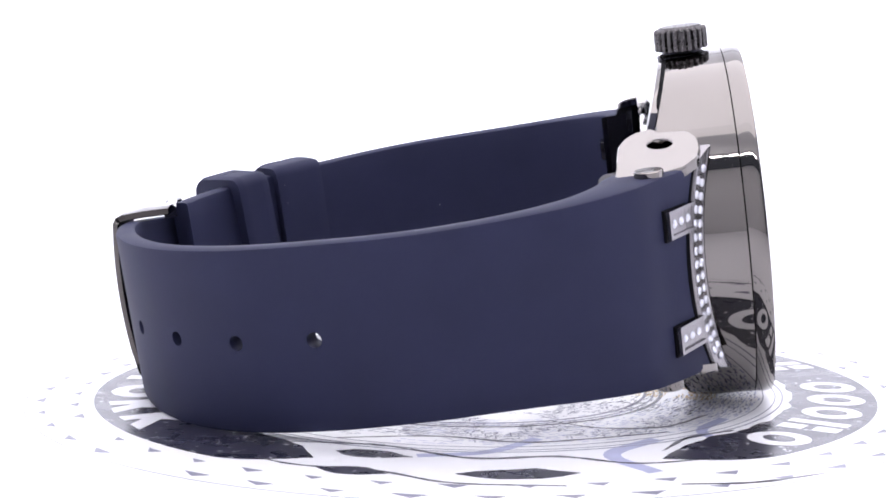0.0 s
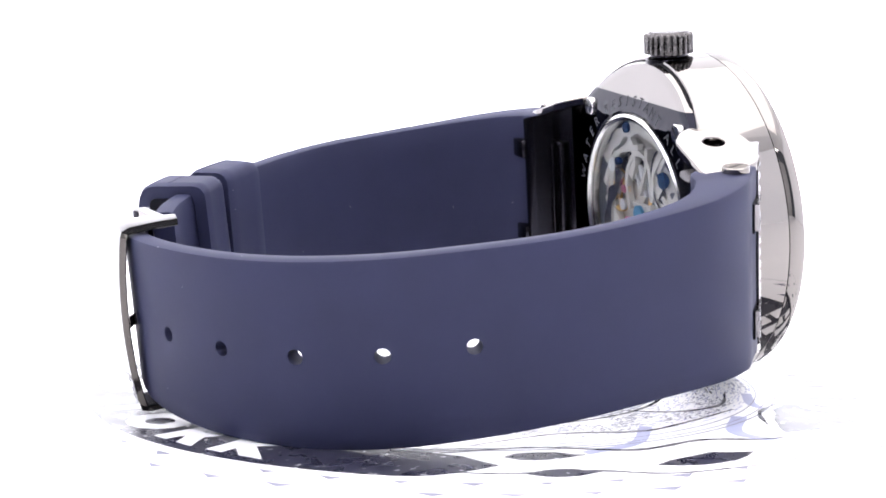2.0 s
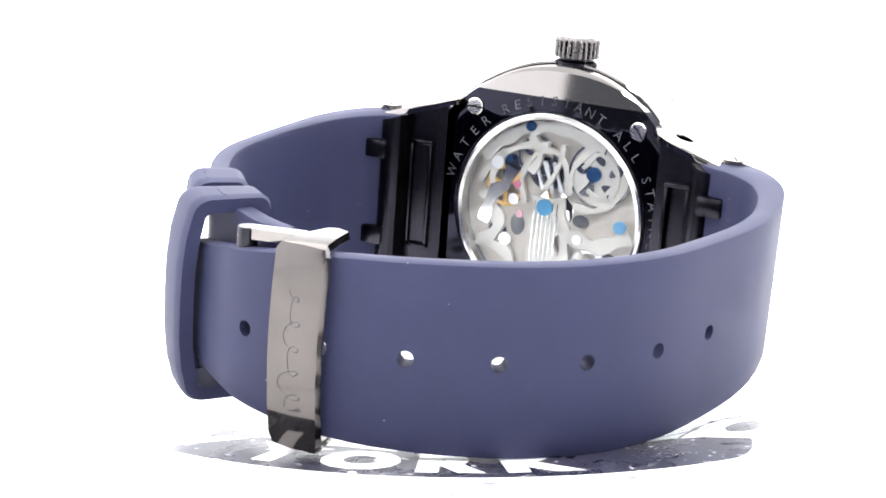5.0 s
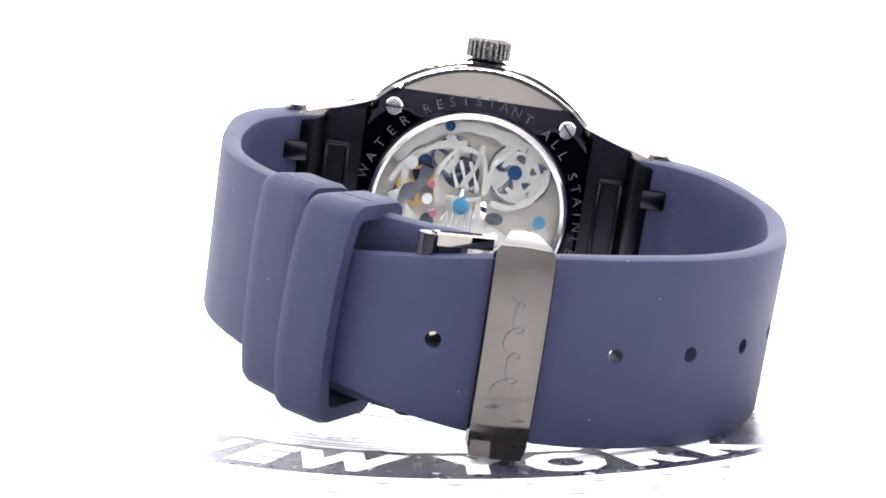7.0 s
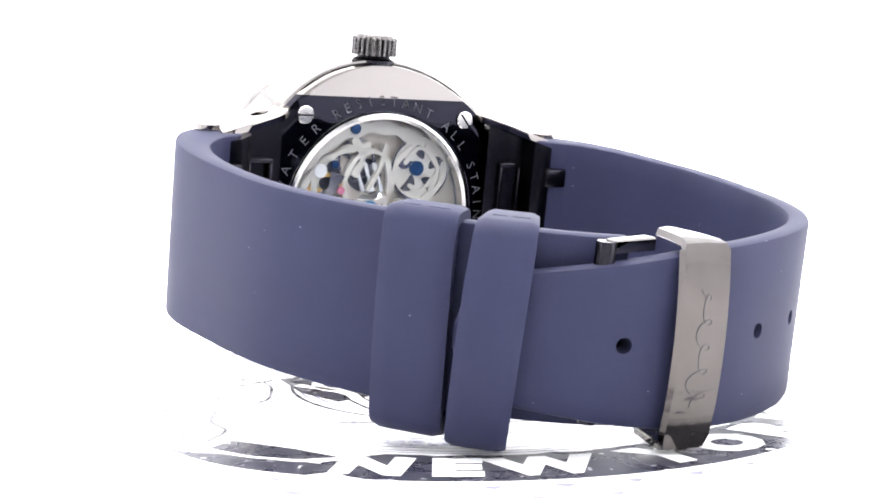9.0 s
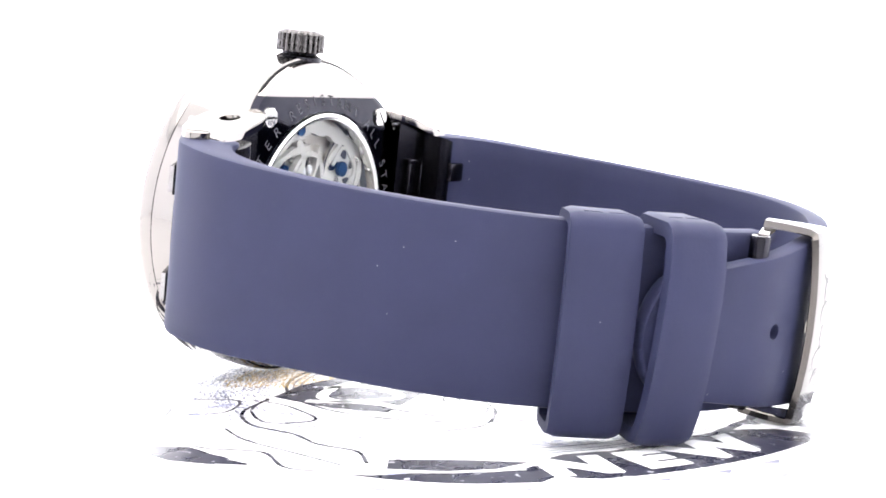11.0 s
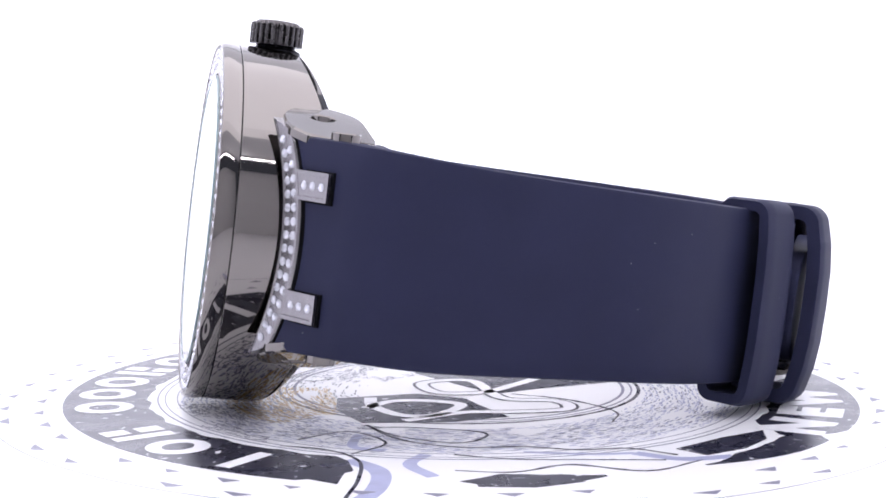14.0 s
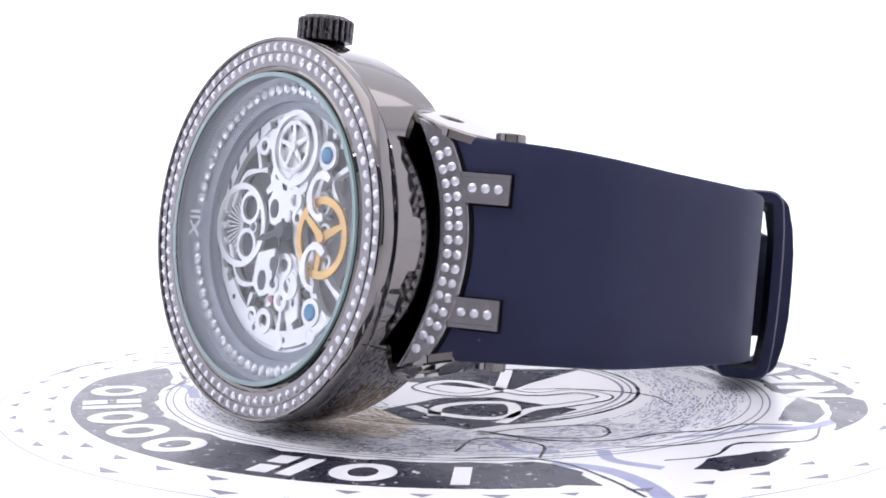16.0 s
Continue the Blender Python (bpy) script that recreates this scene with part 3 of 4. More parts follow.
PATH_A = smooth_path([(4.0, -24.6), (2.25, -27.2), (-0.1, -30.3), (-3.5, -34.4), (-10.5, -38.4), (-22, -40.6), (-31, -40.8), (-41.1, -39.2), (-51.1, -36.5), (-59.9, -31.4), (-66.8, -23.9),
                      (-71.4, -14.7), (-73.6, -5), (-72.7, 5.6), (-69.8, 11.9), (-66.1, 17.6), (-62.9, 21.7)])
PATH_B = smooth_path([(4.0, 24.6), (2.25, 27.2), (-0.1, 30.3), (-3.6, 33.6), (-11, 36.2), (-22, 36.4), (-36, 34.8), (-45, 31.2), (-53, 25.6), (-58.5, 20.8), (-63.4, 15.2), (-67.2, 9), (-69.2, 3.8)])
HOLES = [(-72.7, 5.6), (-73.6, -4.9), (-71.4, -14.7), (-66.8, -23.9), (-59.9, -31.4), (-51.1, -36.5), (-41.1, -39.2)]
part("perforated_strap", strap_mesh(PATH_A, -1, half_a, thick_a, mid_a, [nearest_s(PATH_A, *h) for h in HOLES], round_tip=4.5), RUBBER, WATCH, "dark matt rubber strap with a row of holes")
part("buckle_strap", strap_mesh(PATH_B, 1, half_b, thick_a, mid_b), RUBBER, WATCH, "dark matt rubber strap")


def keepers():
    for a, b, out, bow, lean, wall in ((64.9, 73.2, 2.0, 0.9, -0.1, 1.5), (74.8, 81.1, 4.6, 1.9, 0.5, 2.0)):
        k = part("keeper", band_loop(PATH_B, 1, a, b, 13.1 - wall, 2.9, out, lambda s: -1.7, wall, skew=lean, bow=bow), RUBBER, WATCH, "rubber keeper loop with a bowed outer face")
        # short moulded seams on the upper edge
        for f, g in ((0.2, 0.45), (0.55, 0.85)):
            bm = bmesh.new()
            prev = None
            for i in range(6):
                q = a + (b - a) * (f + (g - f) * i / 5) + lean
                p, t = path_at(PATH_B, q)
                n = Vector((t.y, -t.x))
                ring = [bm.verts.new((p.x + n.x * o, p.y + n.y * o, z)) for o, z in ((0.7, 11.2), (0.75, 11.46), (1.0, 11.46), (1.05, 11.2))]
                if prev:
                    for j in range(4):
                        bm.faces.new((prev[j], prev[(j + 1) % 4], ring[(j + 1) % 4], ring[j]))
                else:
                    bm.faces.new(ring)
                prev = ring
            bm.faces.new(prev[::-1])
            part("seam", bm, RUBBER, k)


keepers()


def ring_gems(parent, mesh, r, x, count, shift=0.0, skip=()):
    for i in range(count):
        a = 360.0 * (i + shift) / count
        if any(abs((a - k + 180) % 360 - 180) < w for k, w in skip):
            continue
        m = pose(0, 0, 0, a, 0, 0) @ pose(x * MM, r * MM, 0, 0, 90, 0) @ pose(0, 0, 0, 0, 0, 7.0 * (i % 5))
        shared("gem", mesh, parent, m)


def gem_mesh(r, h, mat):
    """A small round-cut stone in a low setting: table, crown facets and girdle, facing +z."""
    bm = lathe([(0, h), (r * 0.5, h), (r, h * 0.35), (r, -0.1)], 8)
    bmesh.ops.recalc_face_normals(bm, faces=bm.faces)
    bmesh.ops.scale(bm, vec=(MM, MM, MM), verts=bm.verts)
    me = bpy.data.meshes.new("gem")
    bm.to_mesh(me)
    bm.free()
    me.materials.append(mat)
    return me


GEM_SMALL, GEM_DIAL, GEM_LUG = gem_mesh(0.52, 0.26, GEM), gem_mesh(0.74, 0.4, GEMWHITE), gem_mesh(0.54, 0.24, GEM)


def slot_screw(name, r, h, mat, parent, m, label):
    """A flat round screw head facing +z; a near-black strip on it paints the shaded slot."""
    bm = lathe([(0, -0.4), (r, -0.4), (r, h - 0.15), (r - 0.15, h), (0, h)], 24)
    o = part(name, bm, mat, parent, label)
    o.matrix_local = m
    sl = part("slot_shade", box(-r * 0.92, r * 0.92, -0.14, 0.14, h - 0.1, h + 0.012), GAPBLACK, o)
    return o


# black of joints, and painted shade of gaps, screw slots and hole floors
GAPBLACK = material("joint_and_gap_shade", (0.004, 0.004, 0.006), rough=0.7, spec=0.1)


def case():
    face = lambda z: -1.25 + 0.35 * (abs(z) - 15.2)     # the back slopes forward above and below

    def sloped(bm, lift):
        for v in bm.verts:
            v.co.x = max(v.co.x, face(v.co.z) + lift(math.hypot(v.co.y, v.co.z)))
        return bm

    part("case_body", sloped(lathe([(22.7, -0.3), (22.95, -0.2), (23.1, 0.3), (23.25, 3.4), (23.3, 6.0), (23.3, 9.68), (23.24, 9.74)], 200, "X"), lambda r: 1.12 - (23.2 - r) * 0.15), GUNMETAL, WATCH, "polished gunmetal case")
    part("gasket", sloped(lathe([(22.35, -0.6), (22.8, 0.6), (22.9, 3.2), (22.95, 9.9)], 120, "X"), lambda r: 0.6), GAPBLACK, WATCH, "black joint between case rings")
    bezel = part("bezel", lathe([(23.2, 9.8), (23.28, 9.86), (23.4, 10.5), (23.42, 11.2), (23.36, 11.75), (23.2, 12.1), (23.0, 12.2), (22.85, 12.12), (22.78, 11.85), (19.75, 11.95), (19.5, 12.15), (19.15, 12.0), (19.05, 11.4), (19.0, 9.4)], 160, "X"),
                 GUNMETAL, WATCH, "gunmetal bezel set with two rows of gems")
    part("gem_seat", lathe([(22.82, 11.7), (22.78, 11.9), (19.8, 11.98), (19.76, 11.7)], 120, "X"), LUGMETAL, bezel, "dark beaded gem seat")
    ring_gems(bezel, GEM_SMALL, 22.1, 11.86, 80)
    ring_gems(bezel, GEM_SMALL, 20.75, 11.9, 80, 0.5)
    # fine raised rims between the two rows
    part("bead_rim", lathe([(21.35, 11.8), (21.4, 12.06), (21.52, 12.06), (21.57, 11.8)], 120, "X"), GUNMETAL, bezel)
    part("crystal", lathe([(0, 11.3), (18.95, 11.3), (19.05, 11.5), (18.9, 12.15), (18.5, 12.3), (0, 12.3)], 96, "X"), GLASS, WATCH, "flat clear crystal with a bevelled rim", smooth=False).visible_shadow = False
    part("crystal_edge", lathe([(19.02, 12.0), (18.98, 12.36), (18.5, 12.38), (18.42, 12.32)], 120, "X"), RIMTEAL, WATCH, "pale teal edge of the crystal")
    prof = [(22.8, -0.3), (22.75, -0.5), (22.4, -0.85), (21.6, -0.98), (21.2, -1.1), (20.8, -1.2), (20.2, -1.215), (19.6, -1.23), (19.0, -1.245), (18.4, -1.26), (17.0, -1.28), (16.0, -1.3), (15.75, -1.1), (15.6, 1.2)]
    thick = lambda r: 0.95 if r > 22.78 else 0.75 if r > 22.7 else 0.15 if r > 22.3 else 0.0
    middle = sloped(lathe(prof, 200, "X"), thick)
    for s in (1, -1):
        bmesh.ops.bisect_plane(middle, geom=middle.verts[:] + middle.edges[:] + middle.faces[:], plane_co=(0, 0, 17.7 * s), plane_no=(0, 0, s), clear_outer=True)
        bm = sloped(lathe(prof, 200, "X"), thick)
        bmesh.ops.bisect_plane(bm, geom=bm.verts[:] + bm.edges[:] + bm.faces[:], plane_co=(0, 0, 17.7 * s), plane_no=(0, 0, s), clear_inner=True)
        part("back_shoulder", bm, GUNMETAL, WATCH, "sloping polished shoulder of the case back")
    back = part("case_back", middle, BACKMETAL, WATCH, "engraved mirror-polished case back")
    part("window_ring", lathe([(15.6, -1.0), (15.5, -1.45), (15.1, -1.6), (14.6, -1.35), (14.5, 0.4)], 120, "X"), STEEL, back, "bright polished ring")
    part("back_window", lathe([(0, -1.1), (14.7, -1.1), (14.7, -0.5), (0, -0.5)], 72, "X"), GLASS, back, "clear round window", smooth=False).visible_shadow = False
    for y in (-13.5, 13.5):
        for z in (14.9, -14.9):
            slot_screw("back_screw", 1.35, 0.55, STEEL, back, pose(-1.15 * MM, y * MM, z * MM, 0, -90, 0) @ pose(0, 0, 0, 0, 0, 40 + 50 * (y > 0)), "bright slotted screw")
    # engraved words round the window, read from behind
    for word, a0, a1 in (("WATER", -76, -42), ("RESISTANT", -29, 25), ("ALL", 37, 51), ("STAINLESS", 63, 117), ("STEEL", 128, 156)):
        bm = bmesh.new()
        for i, ch in enumerate(word):
            a = a0 + (a1 - a0) * i / (len(word) - 1)
            lt = text_mesh(ch, 2.1, 0.02)
            xform(lt, Matrix.Rotation(radians(-a), 4, "Z") @ Matrix.Translation((0, 17.25, 0)))
            # letters lie in (x, y) facing +z: turn them to face -x with y up to z
            xform(lt, Matrix(((0, 0, -1, -1.275), (-1, 0, 0, 0), (0, 1, 0, 0), (0, 0, 0, 1))))
            for v in lt.verts:
                v.co.x = max(v.co.x, face(v.co.z) - 0.03)
            tmp = bpy.data.meshes.new("t")
            lt.to_mesh(tmp)
            lt.free()
            bm.from_mesh(tmp)
            bpy.data.meshes.remove(tmp)
        part("engraved_word", bm, ENGRAVED, back, "pale engraved capital letters", smooth=False)
    # crown with collar
    bm = bmesh.new()
    out = []
    n = 24
    for i in range(n * 6):
        a = 2 * math.pi * i / (n * 6)
        r = (3.5, 3.5, 3.42, 3.02, 3.02, 3.42)[i % 6]
        out.append((r * math.cos(a), r * math.sin(a)))
    prism(out, 23.75, 26.55, bm, 0.25)
    lathe([(3.0, 26.5), (2.7, 26.85), (1.5, 27.0), (0, 27.02)], 48, bm=bm)
    xform(bm, Matrix.Translation((4.8, 0, 0)))
    crown = part("crown", bm, PAVE, WATCH, "fluted dark crown")
    bm = lathe([(2.4, 22.0), (3.3, 22.4), (3.35, 23.1), (2.6, 23.4), (2.5, 23.8)], 48)
    xform(bm, Matrix.Translation((4.8, 0, 0)))
    part("collar", bm, DARKMETAL, crown)


case()


# ---- lugs: an ear above and below, a gem-set front band with two prongs over the strap ----
def facing(p, normal, spin=0.0):
    q = Vector(normal).to_track_quat("Z", "Y").to_matrix().to_4x4()
    return Matrix.Translation(Vector(p) * MM) @ q @ pose(0, 0, 0, 0, 0, spin)


def lug(side):
    base = empty("lug")
    base.parent = WATCH
    tagged(base, "gunmetal lug set with two columns of gems")

    def ear(zs):
        # outline in (x, y): rounded towards the case, square at the strap
        pts = [(-5.3, 27.6), (-4.75, 20.6)]
        pts += [(0.2 + 4.95 * math.cos(radians(a)), 20.6 + 4.95 * math.sin(radians(a))) for a in range(180, 361, 12)]
        pts += [(5.1, 22.4), (4.6, 24.4), (2.9, 26.4), (0.0, 27.4)]
        # a drilled plate: walls from the outline to the hole, all round
        c = Vector((0.4, 20.0))
        n = 72
        outer, inner = [], []
        for k in range(n):
            a = 2 * math.pi * k / n
            d = Vector((math.cos(a), math.sin(a)))
            best = 30.0
            for p, q in zip(pts, pts[1:] + pts[:1]):
                p, e = Vector(p) - c, Vector(q) - Vector(p)
                den = d.x * -e.y + d.y * e.x
                if abs(den) > 1e-9:
                    t_ = (p.x * -e.y + p.y * e.x) / den
                    u_ = (d.x * p.y - d.y * p.x) / den
                    if t_ > 0 and -0.001 <= u_ <= 1.001:
                        best = min(best, t_)
            outer.append(c + d * best)
            inner.append(c + Vector((d.x * 1.5, d.y * 1.25)))
        bm = bmesh.new()
        rings = []
        for line, z, f in ((inner, 13.6, 0), (outer, 13.6, 0), (outer, 14.5, 0), (outer, 14.75, 0.2), (inner, 14.75, -0.12), (inner, 14.62, 0)):
            ring = []
            for q in line:
                w = q - (q - c).normalized() * f
                ring.append(bm.verts.new((w.x, w.y, z + (20.0 - w.y) * 0.31)))
            rings.append(ring)
        for a_, b_ in zip(rings, rings[1:] + rings[:1]):
            for k in range(n):
                bm.faces.new((a_[k], a_[(k + 1) % n], b_[(k + 1) % n], b_[k]))
        xform(bm, Matrix.Diagonal((1, side, zs, 1)))
        e = part("ear", bm, GUNMETAL, base, "rounded plate with a drilled hole")
        # black disc under the hole, painting the dark of its depth
        bm = lathe([(0, 13.2), (1.9, 13.2), (1.9, 13.56), (0, 13.56)], 20)
        xform(bm, Matrix.Translation((0.4, 20.0, 0)))
        xform(bm, Matrix.Diagonal((1, side, zs, 1)))
        part("hole_depth_shade", bm, GAPBLACK, e)

    ear(1)
    ear(-1)
    # front band: follows the round of the case, a sunk channel of gems between two rims
    inner_y = lambda z: 24.25 - 32.3 + math.sqrt(32.3 ** 2 - z * z)
    outer_y = lambda z: 27.15 - 29.8 + math.sqrt(29.8 ** 2 - z * z)
    face_x = lambda y: 3.26 - 0.6 * (y - 26.4)
    bm, jm = bmesh.new(), bmesh.new()
    rows, joints = [], []
    for i in range(33):
        f = i / 16 - 1
        zi, zo = 14.1 * f + 0.1, 12.5 * f + 0.1
        yi, yo = inner_y(zi), outer_y(zo)
        sec = []
        for k, d in ((0, -2.4), (0, -0.3), (0.05, -0.03), (0.13, 0), (0.16, -0.16), (0.83, -0.16), (0.86, 0), (0.95, -0.02), (1, -0.3), (1, -2.4)):
            y = yi + (yo - yi) * k
            sec.append((face_x(y) + d, y * side, zi + (zo - zi) * k))
        rows.append([bm.verts.new(q) for q in sec])
        joints.append([jm.verts.new((face_x(yo) + d, (yo + e) * side, zo)) for d, e in ((-2.4, -0.15), (-0.2, -0.15), (-0.32, 0.3), (-2.4, 0.3))])
    for mesh, lines in ((bm, rows), (jm, joints)):
        k_n = len(lines[0])
        for a, b in zip(lines, lines[1:]):
            for k in range(k_n):
                mesh.faces.new((a[k], a[(k + 1) % k_n], b[(k + 1) % k_n], b[k]))
        mesh.faces.new(lines[0])
        mesh.faces.new(lines[-1][::-1])
    band = part("band", bm, LUGMETAL, base, "curved front band set with gems")
    nrm = Vector((1, 0.6 * side, 0)).normalized()
    for count, reach, shift in ((16, 11.7, 0.93), (14, 10.6, 1.95)):
        for i in range(count):
            z = -reach + 2 * reach * i / (count - 1)
            y = inner_y(z) + shift * (outer_y(z) - inner_y(z)) / 2.9
            shared("gem", GEM_LUG, band, facing((face_x(y) - 0.12, y * side, z), nrm, 11 * i))
    # black strip along the band paints the shade of its gap
    part("band_gap_shade", jm, GAPBLACK, base, "black strip drawn as the shaded gap beside the band")
    # two prongs over the strap, each with three gems between raised rims
    for zc in (6.8, -7.15):
        p0, p1 = Vector((2.72, 26.04)), Vector((-0.15, 30.4))
        t = (p1 - p0).normalized()
        n2 = Vector((t.y, -t.x))
        if n2.y < 0:
            n2 = -n2
        L = (p1 - p0).length
        bm = bmesh.new()
        for a0, a1, h0, h1, d in ((-0.6, L, -1.7, 1.7, 0.56), (-0.4, L - 0.05, -1.7, -1.25, 0.86), (-0.4, L - 0.05, 1.25, 1.7, 0.86), (L - 0.5, L - 0.05, -1.25, 1.25, 0.86)):
            corner = []
            for a, h in ((a0, h0), (a1, h0), (a1, h1), (a0, h1)):
                for dd in (-0.7, d):
                    q = p0 + t * a + n2 * dd
                    corner.append(bm.verts.new((q.x, q.y * side, zc + h)))
            for f in ((0, 2, 4, 6), (1, 7, 5, 3), (0, 1, 3, 2), (2, 3, 5, 4), (4, 5, 7, 6), (6, 7, 1, 0)):
                bm.faces.new([corner[k] for k in f])
        pr = part("prong", bm, LUGMETAL, base, "gem-set prong over the strap", smooth=False)
        for k in range(3):
            q = p0 + t * (0.85 + k * 1.5) + n2 * 0.54
            shared("gem", GEM_LUG, pr, facing((q.x, q.y * side, zc), (n2.x, n2.y * side, 0), 20 * k))
        # near-black plate painting the shadow gap in the rubber round the prong
        q0, q1 = p0 + t * 0.7 + n2 * 0.28, p1 + t * 0.22 + n2 * 0.28
        bm = bmesh.new()
        c = []
        for q, dd in ((q0, -0.8), (q1, -0.8), (q1, 0), (q0, 0)):
            for h in (-1.95, 1.85):
                w = q + n2 * dd
                c.append(bm.verts.new((w.x, w.y * side, zc + h)))
        for f in ((0, 2, 3, 1), (2, 4, 5, 3), (4, 6, 7, 5), (6, 0, 1, 7), (0, 6, 4, 2), (1, 3, 5, 7)):
            bm.faces.new([c[k] for k in f])
        part("prong_gap_shade", bm, GAPBLACK, base, smooth=False)
    # inner block with its pocket, and rear prongs
    bm = bmesh.new()
    prism([(-2.6, 17.5), (-3.3, 20.0), (-3.5, 23.2)] + [(-5.3 + 2.0 * math.cos(radians(a)), 25.4 + 2.0 * math.sin(radians(a))) for a in range(235, 89, -18)]
          + [(-3.0, 27.6), (1.4, 26.0), (2.4, 22.0), (0.5, 19.5)], -12.0, 12.0, bm)
    for v in bm.verts:
        v.co.z = math.copysign(13.57 + (20.0 - v.co.y) * 0.31, v.co.z)
    xform(bm, Matrix.Diagonal((1, side, 1, 1)))
    blk = part("block", bm, DARKMETAL, base, "black plated inner block")
    for z0, z1, y0, y1 in ((8.0, 8.7, 19.2, 23.2), (-8.7, -8.0, 19.2, 23.2), (-8.0, 8.0, 22.5, 23.2), (-8.0, 8.0, 19.2, 19.8)):
        bm = box(-4.1, -3.1, y0, y1, z0, z1, 0.22)
        xform(bm, Matrix.Diagonal((1, side, 1, 1)))
        part("pocket_rim", bm, DARKMETAL, blk)
    for zc in (6.8, -7.15):
        bm = box(-7.9, -6.0, 25.4, 29.2, zc - 1.35, zc + 1.6, 0.4)
        xform(bm, Matrix.Diagonal((1, side, 1, 1)))
        part("rear_prong", bm, DARKMETAL, blk, "black plated rear prong")
    for zs in (1, -1):
        slot_screw("strap_screw", 1.75, 0.75, GUNMETAL, base, pose(-1.3 * MM, 28.4 * side * MM, (12.62 * zs - 0.1) * MM, 0 if zs > 0 else 180, 0, 0) @ pose(0, 0, 0, 0, 0, 25), "slotted strap screw")


lug(1)
lug(-1)


# ---- buckle ----
def buckle():
    bk = empty("buckle")
    bk.parent = WATCH
    tagged(bk, "polished gunmetal buckle round the strap")
    sc = nearest_s(PATH_A, -73.7, -2.9)
    p, t = path_at(PATH_A, sc)
    n = Vector((t.y, -t.x)) * -1
    zc = mid_a(sc) - 0.6

    def at(along, out, z):
        return (p.x + t.x * along + n.x * out, p.y + t.y * along + n.y * out, zc + z)

    # bowed bar: a strip that runs up the outside of the strap and turns in at both ends
    prof = []
    H = 11.3
    for i in range(29):
        z = -H + 2 * H * i / 28
        prof.append((0.75 + 0.95 * (1 - (z / H) ** 2), z))
    prof = [(o, z + 0.45 * (z < -8)) for o, z in prof]
    prof = [(-6.4, -H - 0.3), (-3.0, -H - 0.35), (-0.2, -H - 0.25), (0.55, -H)] + prof[1:] + [(0.55, H + 0.45), (-0.2, H + 0.7), (-3.0, H + 0.8), (-6.4, H + 0.75)]
    bm = bmesh.new()
    rows = []
    for k, (o, z) in enumerate(prof):
        a, b = prof[max(k - 1, 0)], prof[min(k + 1, len(prof) - 1)]
        d = Vector((b[0] - a[0], b[1] - a[1])).normalized()
        nn = Vector((d.y, -d.x))
        w = 3.45 if 4 <= k <= len(prof) - 5 else (3.1, 2.8, 2.2, 1.6)[min(3, max(0, (3 - k) if k < 4 else k - len(prof) + 4))]
        sec = [(-w, -0.35), (-w + 0.25, 0.42), (0, 0.6), (w - 0.25, 0.42), (w, -0.35), (w - 0.2, -0.5), (-w + 0.2, -0.5)]
        rows.append([bm.verts.new(at(al, o + nn.x * ou, z + nn.y * ou)) for al, ou in sec])
    for a, b in zip(rows, rows[1:]):
        for k in range(7):
            bm.faces.new((a[k], a[(k + 1) % 7], b[(k + 1) % 7], b[k]))
    bm.faces.new(rows[0])
    bm.faces.new(rows[-1][::-1])
    part("bar", bm, BUCKLEMETAL, bk, "bowed polished bar")
    # arms from the spring bar to the frame, above and below
    for zs in (1,):
        bm = bmesh.new()
        pts = [at(10.2, -4.2, 0), at(3.6, -6.0, 0), at(3.2, -4.2, 0), at(9.6, -2.9, 0)]
        prism([(q[0], q[1]) for q in pts], zc + zs * 10.9 - 0.6, zc + zs * 10.9 + 0.9, bm, 0.2)
        part("arm", bm, GUNMETAL, bk, "flat polished buckle arm")
    bm = lathe([(0, -9.2), (1.1, -9.2), (1.2, -9.0), (1.2, 11.3), (1.1, 11.6), (0, 11.6)], 20)
    xform(bm, Matrix.Translation(at(10.4, -3.6, 0)))
    part("spring_bar", bm, DARKMETAL, bk, "dark spring bar")
    # tongue through a hole of the strap
    bm = bmesh.new()
    prev = None
    for al, ou in ((10.0, -3.8), (6.0, -4.2), (2.0, -3.4), (-0.2, -1.5), (-0.6, 0.6), (-1.8, 1.3)):
        ring = [bm.verts.new(at(al + da, ou + do, dz)) for da, do, dz in ((0, 0.5, -0.75), (0, 0.5, 0.75), (0, -0.3, 0.75), (0, -0.3, -0.75))]
        if prev:
            for k in range(4):
                bm.faces.new((prev[k], prev[(k + 1) % 4], ring[(k + 1) % 4], ring[k]))
        else:
            bm.faces.new(ring)
        prev = ring
    bm.faces.new(prev[::-1])
    part("tongue", bm, GUNMETAL, bk, "buckle tongue")
    # engraved script on the bar, drawn as a plain wavy stroke
    bm = bmesh.new()
    prev = None
    for i in range(220):
        f = i / 219
        z = -6.5 + 14.0 * f + 0.9 * math.sin(f * 31)
        al = (0.75 + 0.9 * math.exp(-((f - 0.25) / 0.08) ** 2)) * math.cos(f * 31) * (1 + 0.5 * math.sin(f * 13))
        ou = 0.75 + 0.95 * (1 - (z / H) ** 2) + 0.63 - 0.05 * abs(al)
        ring = [bm.verts.new(at(al - 0.05, ou, z)), bm.verts.new(at(al + 0.05, ou, z + 0.05))]
        if prev:
            bm.faces.new((prev[0], prev[1], ring[1], ring[0]))
        prev = ring
    part("engraving", bm, ENGRAVED, bk, "fine engraved flourish", smooth=False)


buckle()


